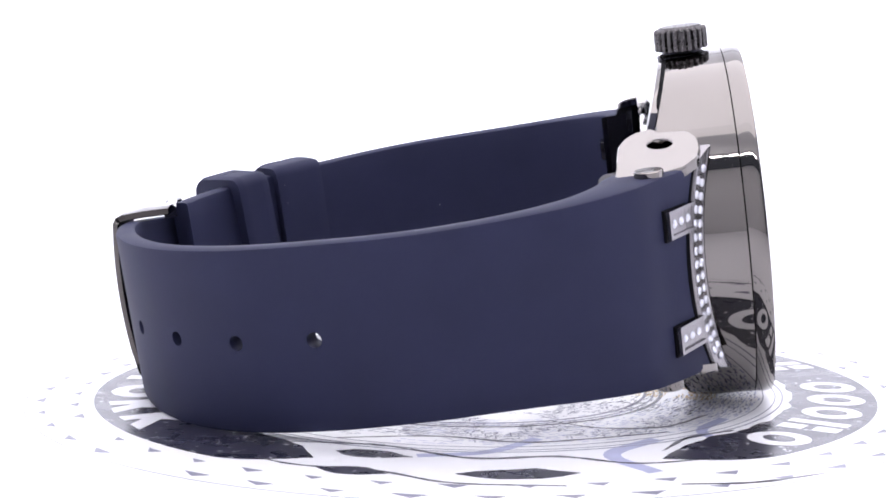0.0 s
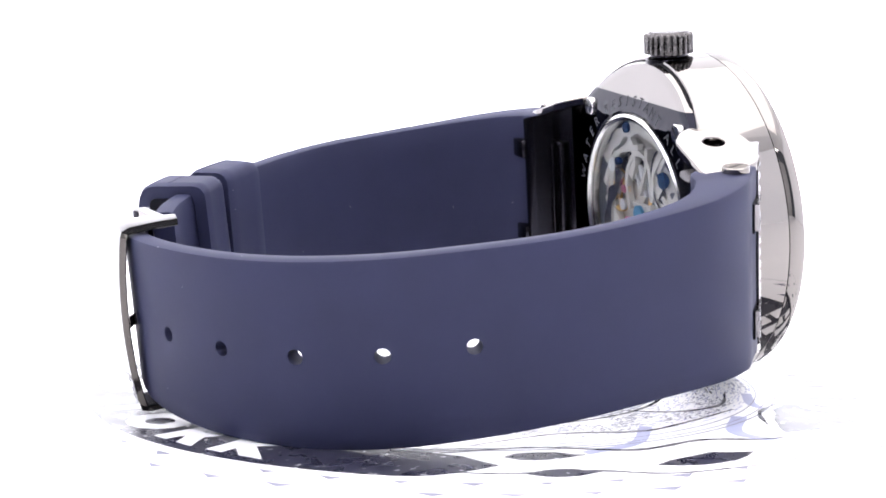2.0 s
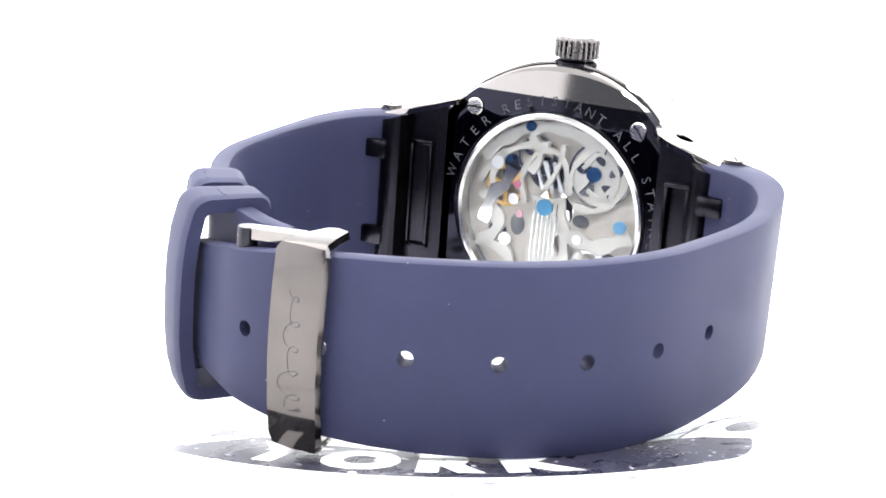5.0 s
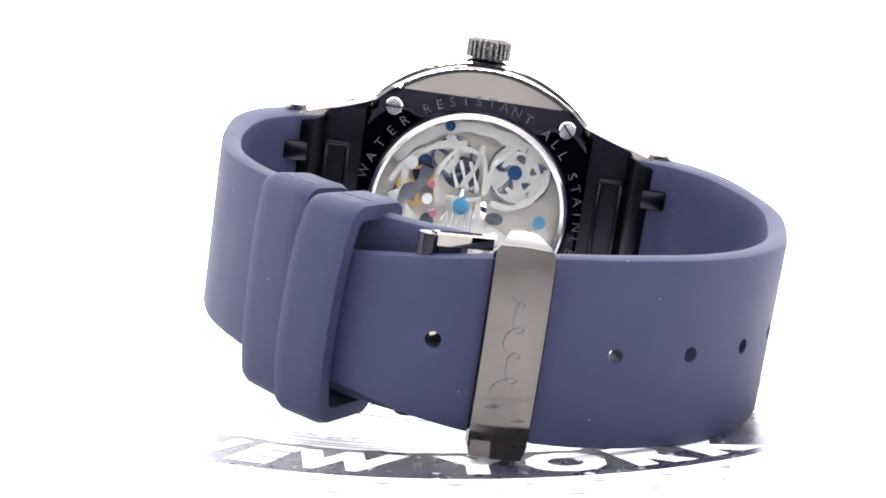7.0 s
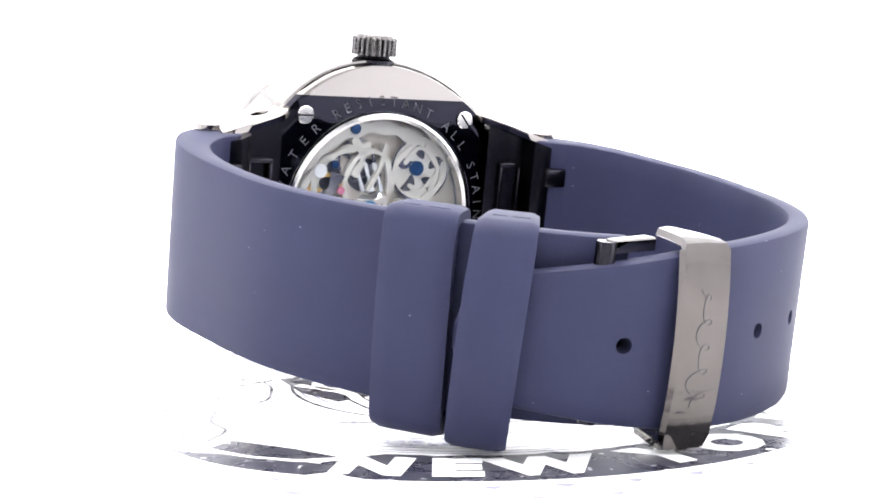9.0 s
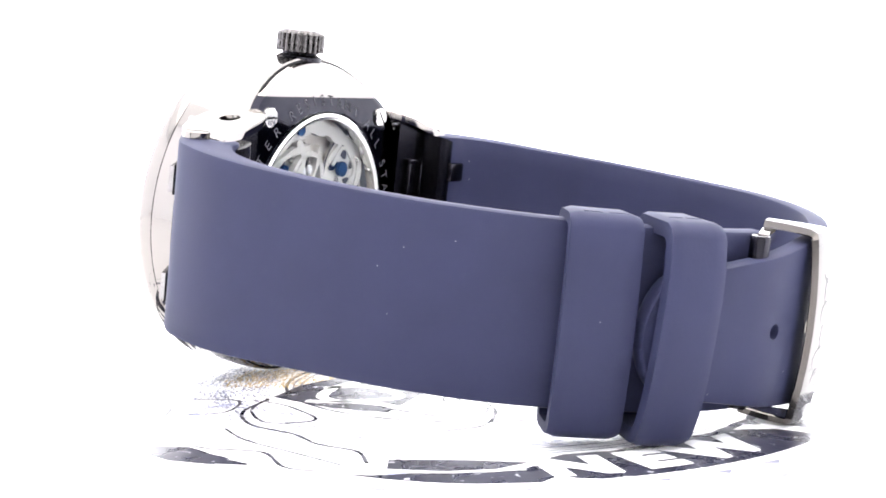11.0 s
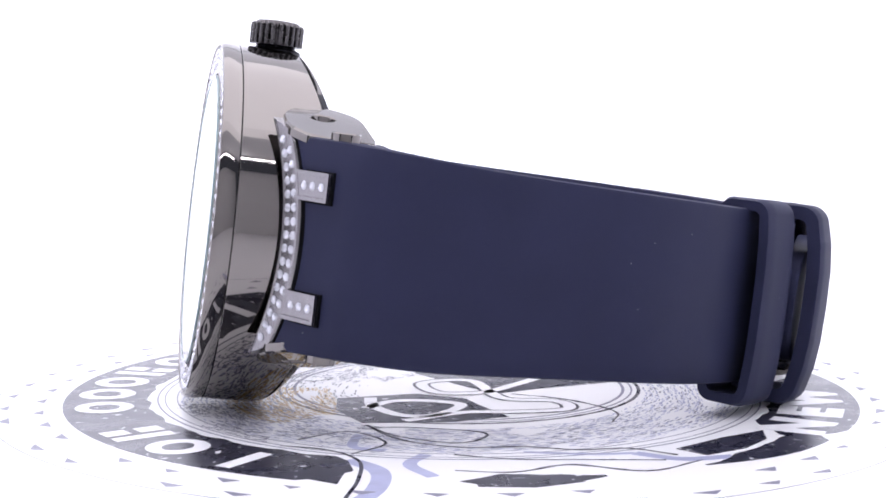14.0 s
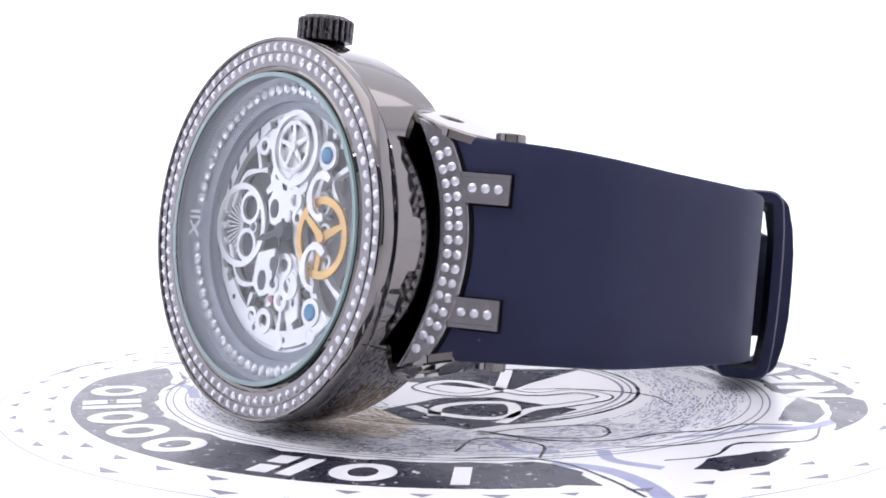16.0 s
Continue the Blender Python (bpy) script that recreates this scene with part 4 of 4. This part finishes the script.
# ---- dial and movement ----
def gear_outline(r, teeth, depth):
    pts = []
    for i in range(teeth * 4):
        a = 2 * math.pi * i / (teeth * 4)
        rr = r if i % 4 in (0, 1) else r - depth
        pts.append((rr * math.cos(a), rr * math.sin(a)))
    return pts


def wheel(r, y, z, x, thick, teeth=40, spokes=4, hub=0.18, depth=0.28):
    """A spoked toothed wheel lying in the plane of the dial at x."""
    bm = bmesh.new()
    rim = r * 0.8
    out = gear_outline(r, teeth, depth)
    n = len(out)
    rings = []
    for zz in (0, thick):
        rings.append([bm.verts.new((px, py, zz)) for px, py in out])
        rings.append([bm.verts.new((rim * math.cos(2 * math.pi * i / n), rim * math.sin(2 * math.pi * i / n), zz)) for i in range(n)])
    for a, b in ((0, 1), (2, 3), (0, 2), (1, 3)):
        for i in range(n):
            j = (i + 1) % n
            bm.faces.new((rings[a][i], rings[a][j], rings[b][j], rings[b][i]))
    for k in range(spokes):
        a = math.pi * 2 * k / spokes + 0.4
        d, w = Vector((math.cos(a), math.sin(a))), Vector((-math.sin(a), math.cos(a))) * r * 0.07
        prism([tuple(d * r * hub * 0.6 + w * 1.6), tuple(d * rim * 1.03 + w), tuple(d * rim * 1.03 - w), tuple(d * r * hub * 0.6 - w * 1.6)], 0.02, thick - 0.02, bm)
    lathe([(0, -0.1), (r * hub, -0.1), (r * hub, thick + 0.2), (0, thick + 0.25)], 20, bm=bm)
    xform(bm, Matrix.Translation((x, y, z)) @ TO_X)
    return bm


def ribbon(points, width, x0, x1):
    """A curved bridge of even width through (y, z) points, with some thickness."""
    path = smooth_path(points)
    L = path[1][-1]
    left, right = [], []
    k = max(8, int(L / 0.8))
    for i in range(k + 1):
        q, t = path_at(path, L * i / k)
        w = width * (1.0 + 0.25 * math.sin(i * 1.1)) / 2
        left.append((q.x - t.y * w, q.y + t.x * w))
        right.append((q.x + t.y * w, q.y - t.x * w))
    bm = bmesh.new()
    up = [[bm.verts.new((x, a, b)) for a, b in side] for x in (x0, x1) for side in (left, right)]
    for i in range(k):
        for a, b in ((0, 1), (2, 3), (0, 2), (1, 3)):
            bm.faces.new((up[a][i], up[a][i + 1], up[b][i + 1], up[b][i]))
    for i in (0, k):
        bm.faces.new((up[0][i], up[1][i], up[3][i], up[2][i]))
    return bm


def ring_part(name, r1, r0, y, z, x, thick, mat, parent, label=""):
    bm = plate_with_holes(r1, r0, 0, thick, n=40)
    xform(bm, Matrix.Translation((x, y, z)) @ TO_X)
    return part(name, bm, mat, parent, label)


def stud(name, r, y, z, x, h, mat, parent):
    bm = lathe([(0, 0), (r, 0), (r, h * 0.7), (r * 0.8, h), (0, h)], 20)
    xform(bm, Matrix.Translation((x, y, z)) @ TO_X)
    return part(name, bm, mat, parent)


def dial():
    ch = part("chapter_ring", lathe([(19.0, 11.2), (18.6, 9.6), (16.4, 8.5), (15.9, 8.3), (15.9, 7.2)], 120, "X"), GREYRING, WATCH, "grey chapter ring with a row of gems")
    ring_gems(ch, GEM_DIAL, 17.35, 9.2, 68, skip=((180, 6.0),))
    bm = text_mesh("XII", 3.0, 0.05, 0.06)
    xform(bm, Matrix(((0, 0, 1, 9.75), (0, -1, 0, -17.2), (1, 0, 0, 0), (0, 0, 0, 1))))
    part("numeral", bm, DIALWHITE, ch, "white numeral twelve", smooth=False)
    mv = empty("movement")
    mv.parent = WATCH
    tagged(mv, "silvered skeleton movement with gilt and blued parts")
    part("holder", lathe([(15.9, 7.6), (14.9, 7.6), (14.9, 0.6), (15.7, 0.6)], 96, "X"), GREYRING, mv, "grey movement holder")
    # pale back plane seen between the openwork
    ring_part("main_plate", 14.95, 5.0, 0, 0, 3.1, 0.7, PLATEGREY, mv, "grey main plate")
    # --- dial side ---
    ring_part("outer_frame", 15.6, 14.5, 0, 0, 6.6, 0.6, FRONTSILVER, mv, "openwork frame")
    for pts, w in ((((-13.8, 5.5), (-9.5, 10.2), (-3, 12.6), (2.5, 14.4)), 0.9), (((-13.8, -5.5), (-9.8, -10.2), (-4, -13.2), (1.5, -14.6)), 0.9), (((2.0, 14), (2.8, 8), (1.4, 3), (2.6, -3), (1.6, -8), (2.6, -14)), 1.5),
                   (((5.4, 14), (6.4, 8.4), (5.2, 3.5), (6.4, 0)), 0.8), (((5.0, -2), (6.4, -7.5), (10.2, -10.6)), 0.9), (((-5.2, 4.6), (-2, 6.6), (2, 7.6)), 0.8), (((-5.4, -5), (-2.6, -8), (1.6, -9.4)), 0.8),
                   (((9.4, 11.4), (11.4, 8.6), (8.2, 6.4), (9.9, 3.2)), 0.6), (((-12.4, -2.4), (-9.6, -7.0), (-3.8, -6.6)), 0.6), (((12.4, -8), (8.6, -5.4), (7.4, -3.2)), 0.7), (((-12.6, 2.6), (-10.2, 6.6), (-5.4, 7.4)), 0.6),
                   (((-1.4, 13.6), (-0.4, 9.6), (-2.6, 4.4)), 0.7), (((-0.6, -13.4), (-0.2, -9.8), (-1.8, -4.6)), 0.7), (((-8.2, -12.2), (-6.6, -8.2)), 0.6), (((-8.6, 11.8), (-7.0, 7.6)), 0.6)):
        part("bridge", ribbon(pts, w, 6.5, 7.3), FRONTSILVER, mv)
    for r, y, z, x, m_ in ((2.2, 6.6, 6.0, 5.6, STEEL), (1.9, 3.4, -6.4, 5.7, SILVER), (2.3, 10.8, -6.6, 5.2, STEEL), (2.0, -1.4, 3.6, 6.0, SILVER), (2.7, -9.6, -8.2, 4.6, STEEL), (2.4, 0.2, 11.0, 5.2, SILVER), (1.7, 12.2, 4.6, 5.8, GOLD)):
        part("train_wheel", wheel(r, y, z, x, 0.4, 34, 4), m_, mv)
    # small second dial at twelve
    sd = ring_part("subdial_ring", 5.4, 4.6, -9.8, 0.2, 7.2, 0.5, FRONTSILVER, mv, "small silver subdial ring")
    part("subdial_plate", xform(lathe([(0, 0), (4.5, 0), (4.5, 0.2), (0, 0.2)], 40), Matrix.Translation((6.6, -9.8, 0.2)) @ TO_X), DIAL_HOLE_DARK, sd, "dark blue subdial plate")
    for k in range(14):
        a = radians(115 + k * 10)
        d = Vector((math.cos(a), math.sin(a)))
        w = Vector((-d.y, d.x)) * 0.13
        q = Vector((-9.8, 0.2))
        bm = bmesh.new()
        prism([tuple(q + d * 0.6 - w * 0.4), tuple(q + d * 4.3 - w), tuple(q + d * 4.3 + w), tuple(q + d * 0.6 + w * 0.4)], 6.85, 6.95, bm)
        xform(bm, TO_X)
        part("ray", bm, DIALWHITE, sd)
    for y, z, r in ((-8.2, 2.5, 2.1), (-8.4, -2.2, 2.1), (-7.2, 0.1, 0.8)):
        ring_part("subdial_loop", r, r * 0.74, y, z, 7.0 + 0.03 * r, 0.5, FRONTSILVER, sd)
    # gilt balance at six
    part("balance", wheel(5.0, 7.4, -0.4, 7.4, 0.4, 60, 3, 0.14, 0.1), GOLD, mv, "gilt balance wheel")
    for k in range(3):
        ring_part("balance_loop", 1.5 - 0.3 * k, 1.1 - 0.3 * k, 6.4 + 0.8 * k, 3.6 - 3.4 * k, 6.6, 0.6, FRONTSILVER, mv)
    ring_part("barrel_ring", 4.7, 4.0, 1.0, 10.2, 7.8, 0.4, FRONTSILVER, mv)
    part("barrel_wheel", wheel(3.3, 1.0, 10.4, 8.0, 0.3, 40, 5), STEEL, mv)
    part("train_wheel", wheel(4.0, -4.6, -9.2, 5.4, 0.5, 52, 5), SILVER, mv)
    part("train_wheel", wheel(3.0, 0.6, -10.4, 6.2, 0.4, 44, 4), STEEL, mv)
    part("train_wheel", wheel(3.6, -5.6, 9.4, 4.6, 0.4, 48, 4), STEEL, mv)
    for y, z in ((0.6, 5.6), (0.2, 9.0), (2.2, 1.8), (2.0, -5.6), (-1.0, -5.4), (-0.8, 12.4), (6.6, -12), (0.2, -13.6)):
        ring_part("bearing_ring", 1.15, 0.62, y, z, 7.3, 0.35, FRONTSILVER, mv)
    for y, z in ((7.3, 9.4), (6.6, -9.4)):
        stud("blue_screw", 1.05, y, z, 7.5, 0.6, SKYBLUE, mv)
    for y, z in ((7.6, -0.6), (3.2, 10.4), (-2.0, -8.6)):
        stud("jewel", 0.5, y, z, 7.2, 0.4, JEWEL_PINK, mv)
    # pierced plates: chains of rings, and open loops beside the balance
    for k, (y, z, r) in enumerate(((1.4, 8.6, 1.5), (2.2, 6.2, 1.7), (1.5, 3.8, 1.4), (-0.6, 7.2, 1.1), (0.6, -4.2, 1.5), (1.6, -6.6, 1.8), (0.2, -8.6, 1.3), (-1.6, -6.6, 1.2),
                                   (-3.4, 11.0, 1.5), (-5.8, 10.4, 1.2), (-3.0, -11.4, 1.6), (-5.6, -11.0, 1.2), (7.3, 9.4, 1.7), (6.6, -9.4, 1.7))):
        ring_part("pierced_plate", r, r * 0.52, y, z, 7.34 + 0.03 * (k % 5), 0.4, FRONTSILVER, mv)
    for cy, cz, a0 in ((7.4, 4.5, 50), (7.2, -4.0, 40)):
        part("open_loop", ribbon([(cy + 2.2 * math.cos(radians(a0 + 30 * k)), cz + 2.6 * math.sin(radians(a0 + 30 * k))) for k in range(9)], 0.9, 8.0, 8.4), FRONTSILVER, mv)
    # broad bright plates; dark discs on them paint the shade of round openings
    def bright_plate(outline, x0, x1, holes, name="bright_plate"):
        bm = prism(outline, x0, x1, None, 0.12)
        xform(bm, TO_X)
        o = part(name, bm, FRONTSILVER, mv, "bright plate with dark discs drawn as openings")
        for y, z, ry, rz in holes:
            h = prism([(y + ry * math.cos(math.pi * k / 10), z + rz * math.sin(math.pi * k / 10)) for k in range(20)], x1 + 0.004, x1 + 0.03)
            part("opening_shade", xform(h, TO_X), DIAL_HOLE_DARK, o)
        return o

    bright_plate(ring_outline(4.6, 40, 1.0, 10.2), 7.2, 7.75, ((-1.9, 11.4, 0.8, 1.3), (0.2, 12.6, 0.8, 0.6), (2.2, 9.0, 1.1, 0.7), (3.0, 12.2, 0.7, 0.9)))
    bright_plate([(-3.4, 9.2), (-1.4, 9.8), (0.4, 8.4), (0.8, 6.0), (0.2, 4.4), (0.6, 1.4), (-1.0, -0.2), (-3.6, 0.8), (-4.4, 3.4), (-3.6, 4.8), (-4.4, 6.4)], 7.2, 7.6,
                 ((-2.2, 8.6, 0.5, 0.6), (-2.6, 6.8, 0.6, 0.6), (-0.8, 5.8, 0.8, 0.9), (-2.8, 2.6, 0.9, 1.2)))
    bright_plate([(1.4, 8.2), (3.0, 8.0), (2.8, 1.0), (2.4, -1.0), (1.4, -1.0)], 7.1, 7.5, ((2.1, 6.4, 0.3, 0.4), (2.0, 1.6, 0.4, 0.6)))
    bright_plate([(-5.6, -3.0), (-2.2, -2.2), (-0.6, -3.4), (0.2, -6.4), (-0.8, -8.2), (-2.8, -8.0), (-4.4, -8.6), (-6.4, -7.0)], 7.2, 7.6, ((-2.0, -4.2, 0.8, 0.9), (-1.6, -6.4, 0.9, 1.2), (-4.2, -6.4, 0.9, 1.3)))
    bright_plate([(1.2, -2.6), (2.4, -3.0), (3.4, -7.0), (3.8, -10.4), (2.4, -11.4), (1.6, -8.0)], 7.1, 7.5, ((2.6, -8.6, 0.3, 0.5),))
    arc = [radians(a) for a in range(212, 318, 6)]
    bright_plate([(14.4 * math.cos(a), 14.4 * math.sin(a)) for a in arc] + [(12.4 * math.cos(a), 12.4 * math.sin(a)) for a in reversed(arc)], 7.1, 7.6,
                 [(13.4 * math.cos(radians(a)), 13.4 * math.sin(radians(a)), 0.35, 0.35) for a in (222, 248, 276, 302)], "lower_frame")
    arc = [radians(a) for a in range(112, 176, 6)]
    bright_plate([(14.6 * math.cos(a), 14.6 * math.sin(a)) for a in arc] + [(13.5 * math.cos(a), 13.5 * math.sin(a)) for a in reversed(arc)], 7.1, 7.6,
                 [(14.05 * math.cos(radians(a)), 14.05 * math.sin(radians(a)), 0.3, 0.8) for a in (122, 134, 146, 158)], "upper_frame")
    # scalloped ring of small teeth round the openwork
    for k in range(44):
        a = radians(360 * k / 44)
        stud("tooth", 0.5, 14.1 * math.cos(a), 14.1 * math.sin(a), 6.7, 0.55, FRONTSILVER, mv)
    # the two pointers
    for a, L, w in ((196, 5.4, 0.9), (262, 6.6, 0.8)):
        d = Vector((math.cos(radians(a)), math.sin(radians(a))))
        v = Vector((-d.y, d.x)) * w / 2
        bm = bmesh.new()
        prism([tuple(d * -1.5 - v * 0.5), tuple(d * L * 0.7 - v), tuple(d * L), tuple(d * L * 0.7 + v), tuple(d * -1.5 + v * 0.5)], 8.2, 8.4, bm)
        xform(bm, TO_X)
        part("hand", bm, DIAL_HOLE_DARK, mv, "dark leaf-shaped hand")
    stud("hand_hub", 1.1, 0, 0, 7.4, 1.3, DIAL_HOLE_DARK, mv)
    # --- back side ---
    part("back_plate", lathe([(3.2, 1.9), (14.9, 1.9), (14.9, 2.4), (3.2, 2.4)], 72, "X", closed=True), BACKPLATE, mv, "warm silvered back plate")
    for pts, w in ((((12.4, 7), (7, 11.4), (0, 13.2), (-8, 11.0)), 1.9), (((1.0, -13), (1.0, -4), (0.8, 1.9)), 4.6), (((4.6, 0.6), (5.4, 5.0), (2.6, 9.2), (-1.4, 8.4), (-2.4, 3.0)), 0.75), (((9.6, 0.0), (10.4, 4.6), (8.4, 8.4)), 1.2), (((-2.4, -13), (-2.6, -4), (-1.0, 2.2)), 1.5),
                   (((-2.6, 3.4), (-3.2, 7.6), (-6.4, 11.0)), 0.8), (((-3.6, 1.6), (-7.2, 1.4), (-11.0, 4.4), (-11.6, 8)), 1.0), (((-3.2, -3.2), (-8, -4.2), (-13.2, -1.6)), 2.2), (((11.6, -7), (8.8, -3.4), (11.6, 1.6)), 2.0),
                   (((1.4, 3.4), (-0.6, 7.2), (-1.2, 10.6)), 0.7), (((6.4, -13), (7.0, -8), (12.4, -6.4)), 1.6), (((12.6, 3.0), (10.2, 6.8), (6.0, 9.4), (1.4, 10.4)), 0.9), (((4.4, 11.4), (2.6, 8.6), (4.0, 5.6)), 1.1),
                   (((-9.4, 3.4), (-10.4, 7.2), (-7.2, 10.2), (-4.6, 7.6)), 0.7), (((-5.6, 4.4), (-7.6, 3.4), (-10, 5.6)), 0.6), (((-4.8, -6), (-7.6, -8.2), (-6.6, -12)), 1.0)):
        part("back_bridge", ribbon(pts, w, 0.55, 1.5), SILVERMATT, mv)
    for k in range(6):
        part("stripe", ribbon(((2.9 - k * 0.76, -11.5), (2.9 - k * 0.76, -5), (2.7 - k * 0.76, 1.4)), 0.24, 0.42, 0.6), STEEL, mv)
    # shade of openings painted as dark discs, with slanting bars, under the arched bridge and beside the balance
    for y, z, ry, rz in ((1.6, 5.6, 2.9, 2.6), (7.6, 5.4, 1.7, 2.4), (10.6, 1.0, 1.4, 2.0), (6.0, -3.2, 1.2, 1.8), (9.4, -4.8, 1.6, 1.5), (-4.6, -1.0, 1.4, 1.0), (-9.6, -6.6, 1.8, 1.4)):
        part("opening_shade", xform(prism([(ry * math.cos(math.pi * k / 10), rz * math.sin(math.pi * k / 10)) for k in range(20)], 0, 0.12), Matrix.Translation((1.76, y, z)) @ TO_X), DIAL_HOLE_DARK, mv)
    for k in range(3):
        part("slant_bar", ribbon(((3.6 - 1.6 * k, 7.6), (1.9 - 1.6 * k, 3.2)), 0.5, 1.0, 1.5), FRONTSILVER, mv)
    for y, z, r in ((9.6, 6.4, 1.3), (6.4, 1.0, 1.1), (11.2, -1.6, 1.2), (7.4, -5.6, 1.3), (-4.8, -3.6, 1.0)):
        stud("polished_cap", r * 0.8, y, z, 0.3, 0.6, FRONTSILVER, mv)
    # petals laid on the wheel; the dark ones paint shaded openings
    for k in range(5):
        a = radians(20 + 72 * k)
        pts = []
        for j in range(12):
            u = 2 * math.pi * j / 12
            lx, ly = 3.0 + 1.5 * math.cos(u), 0.85 * math.sin(u) + 0.35 * math.cos(2 * u)
            pts.append((-7.4 + lx * math.cos(a) - ly * math.sin(a), 6.9 + lx * math.sin(a) + ly * math.cos(a)))
        part("petal_shape", xform(prism(pts, 0.72, 0.86), TO_X), DIAL_HOLE_DARK if k % 2 else STEEL, mv)
    part("back_wheel", xform(lathe([(0, 0), (5.0, 0), (5.0, 0.3), (4.85, 0.4), (0, 0.4)], 48), Matrix.Translation((0.9, -7.4, 6.9)) @ TO_X), SILVERMATT, mv)
    ring_part("wheel_rim", 5.1, 4.75, -7.4, 6.9, 0.6, 0.5, STEEL, mv)
    part("back_wheel", wheel(3.4, 3.4, 8.0, 1.3, 0.4, 44, 4), STEEL, mv)
    part("back_wheel", wheel(3.6, -7.0, -8.4, 1.0, 0.5, 46, 4), STEEL, mv)
    part("back_balance", wheel(3.3, 8.2, 2.8, 0.7, 0.45, 40, 3, 0.14), GOLD, mv, "gilt balance wheel")
    part("cock", ribbon(((11.4, -3.4), (9.8, 1.6), (8.0, 3.0), (6.8, 6.0)), 1.9, 0.1, 0.7), STEEL, mv)
    for y, z, r in ((1.0, 0.6, 1.3), (-6.6, 7.0, 1.15), (4.4, 12.9, 0.8), (7.4, 7.4, 0.6), (-11.6, -0.4, 1.0)):
        stud("blue_screw", r, y, z, 0.05, 0.8, SKYBLUE if r in (1.3, 1.0) else JEWEL_BLUE, mv)
    for y, z in ((6.0, 3.4), (5.2, -1.2)):
        stud("jewel", 0.6, y, z, 0.3, 0.6, JEWEL_PINK, mv)


dial()


# ---- the moves: the turntable turns steadily; the watch rides on it and once tips over ----
REST_FIRST = pose(0.02627, -0.00314, 0.02294, 8.07, -6.62, -6.27)
REST_LATER = pose(0.02542, 0.00123, 0.02297, 0.24, -7.06, -3.65)
TURN = [(0.0, 0.0), (0.5, 6.39), (1.0, 12.93), (1.5, 19.63), (2.0, 26.4), (2.5, 33.59), (3.0, 40.54), (3.5, 47.75), (4.0, 54.88), (5.25, 73.0),
        (6.5, 90.99), (7.0, 98.1), (7.5, 105.17), (8.0, 112.05), (8.5, 119.26), (9.3, 130.2), (10.2, 142.5), (11.0, 153.45), (11.5, 160.34), (12.0, 168.66), (12.5, 175.67),
        (13.0, 183.33), (13.5, 190.22), (14.0, 197.65), (14.5, 204.48), (15.0, 212.12), (15.5, 218.8), (16.0, 226.2)]
TIP = [(8.0, pose(-0.00725, 0.02583, 0.02305, 6.75, -6.72, 106.03)), (8.1, pose(-0.00821, 0.02488, 0.02296, 6.45, -6.49, 107.49)),
       (8.2, pose(-0.0092, 0.0246, 0.02292, 5.35, -6.56, 109.12)), (8.3, pose(-0.0103, 0.02408, 0.02286, 3.74, -6.58, 110.64)),
       (8.4, pose(-0.01153, 0.02385, 0.02283, 2.03, -6.65, 112.29)), (8.5, pose(-0.01228, 0.0231, 0.02287, 1.84, -6.69, 113.74)),
       (8.6, pose(-0.01241, 0.02328, 0.02288, 2.77, -6.67, 115.0)), (8.7, pose(-0.01258, 0.02316, 0.02288, 3.44, -6.6, 115.79))]


def motions():
    walk(TURNTABLE, [(t, pose(0, 0, 0, 0, 0, a)) for t, a in TURN])
    rows = [(t, pose(0, 0, 0, 0, 0, a) @ REST_FIRST) for t, a in TURN if t < 7.9]
    rows += TIP
    rows += [(t, pose(0, 0, 0, 0, 0, a) @ REST_LATER) for t, a in TURN if t > 8.8]
    walk(WATCH, rows)


motions()
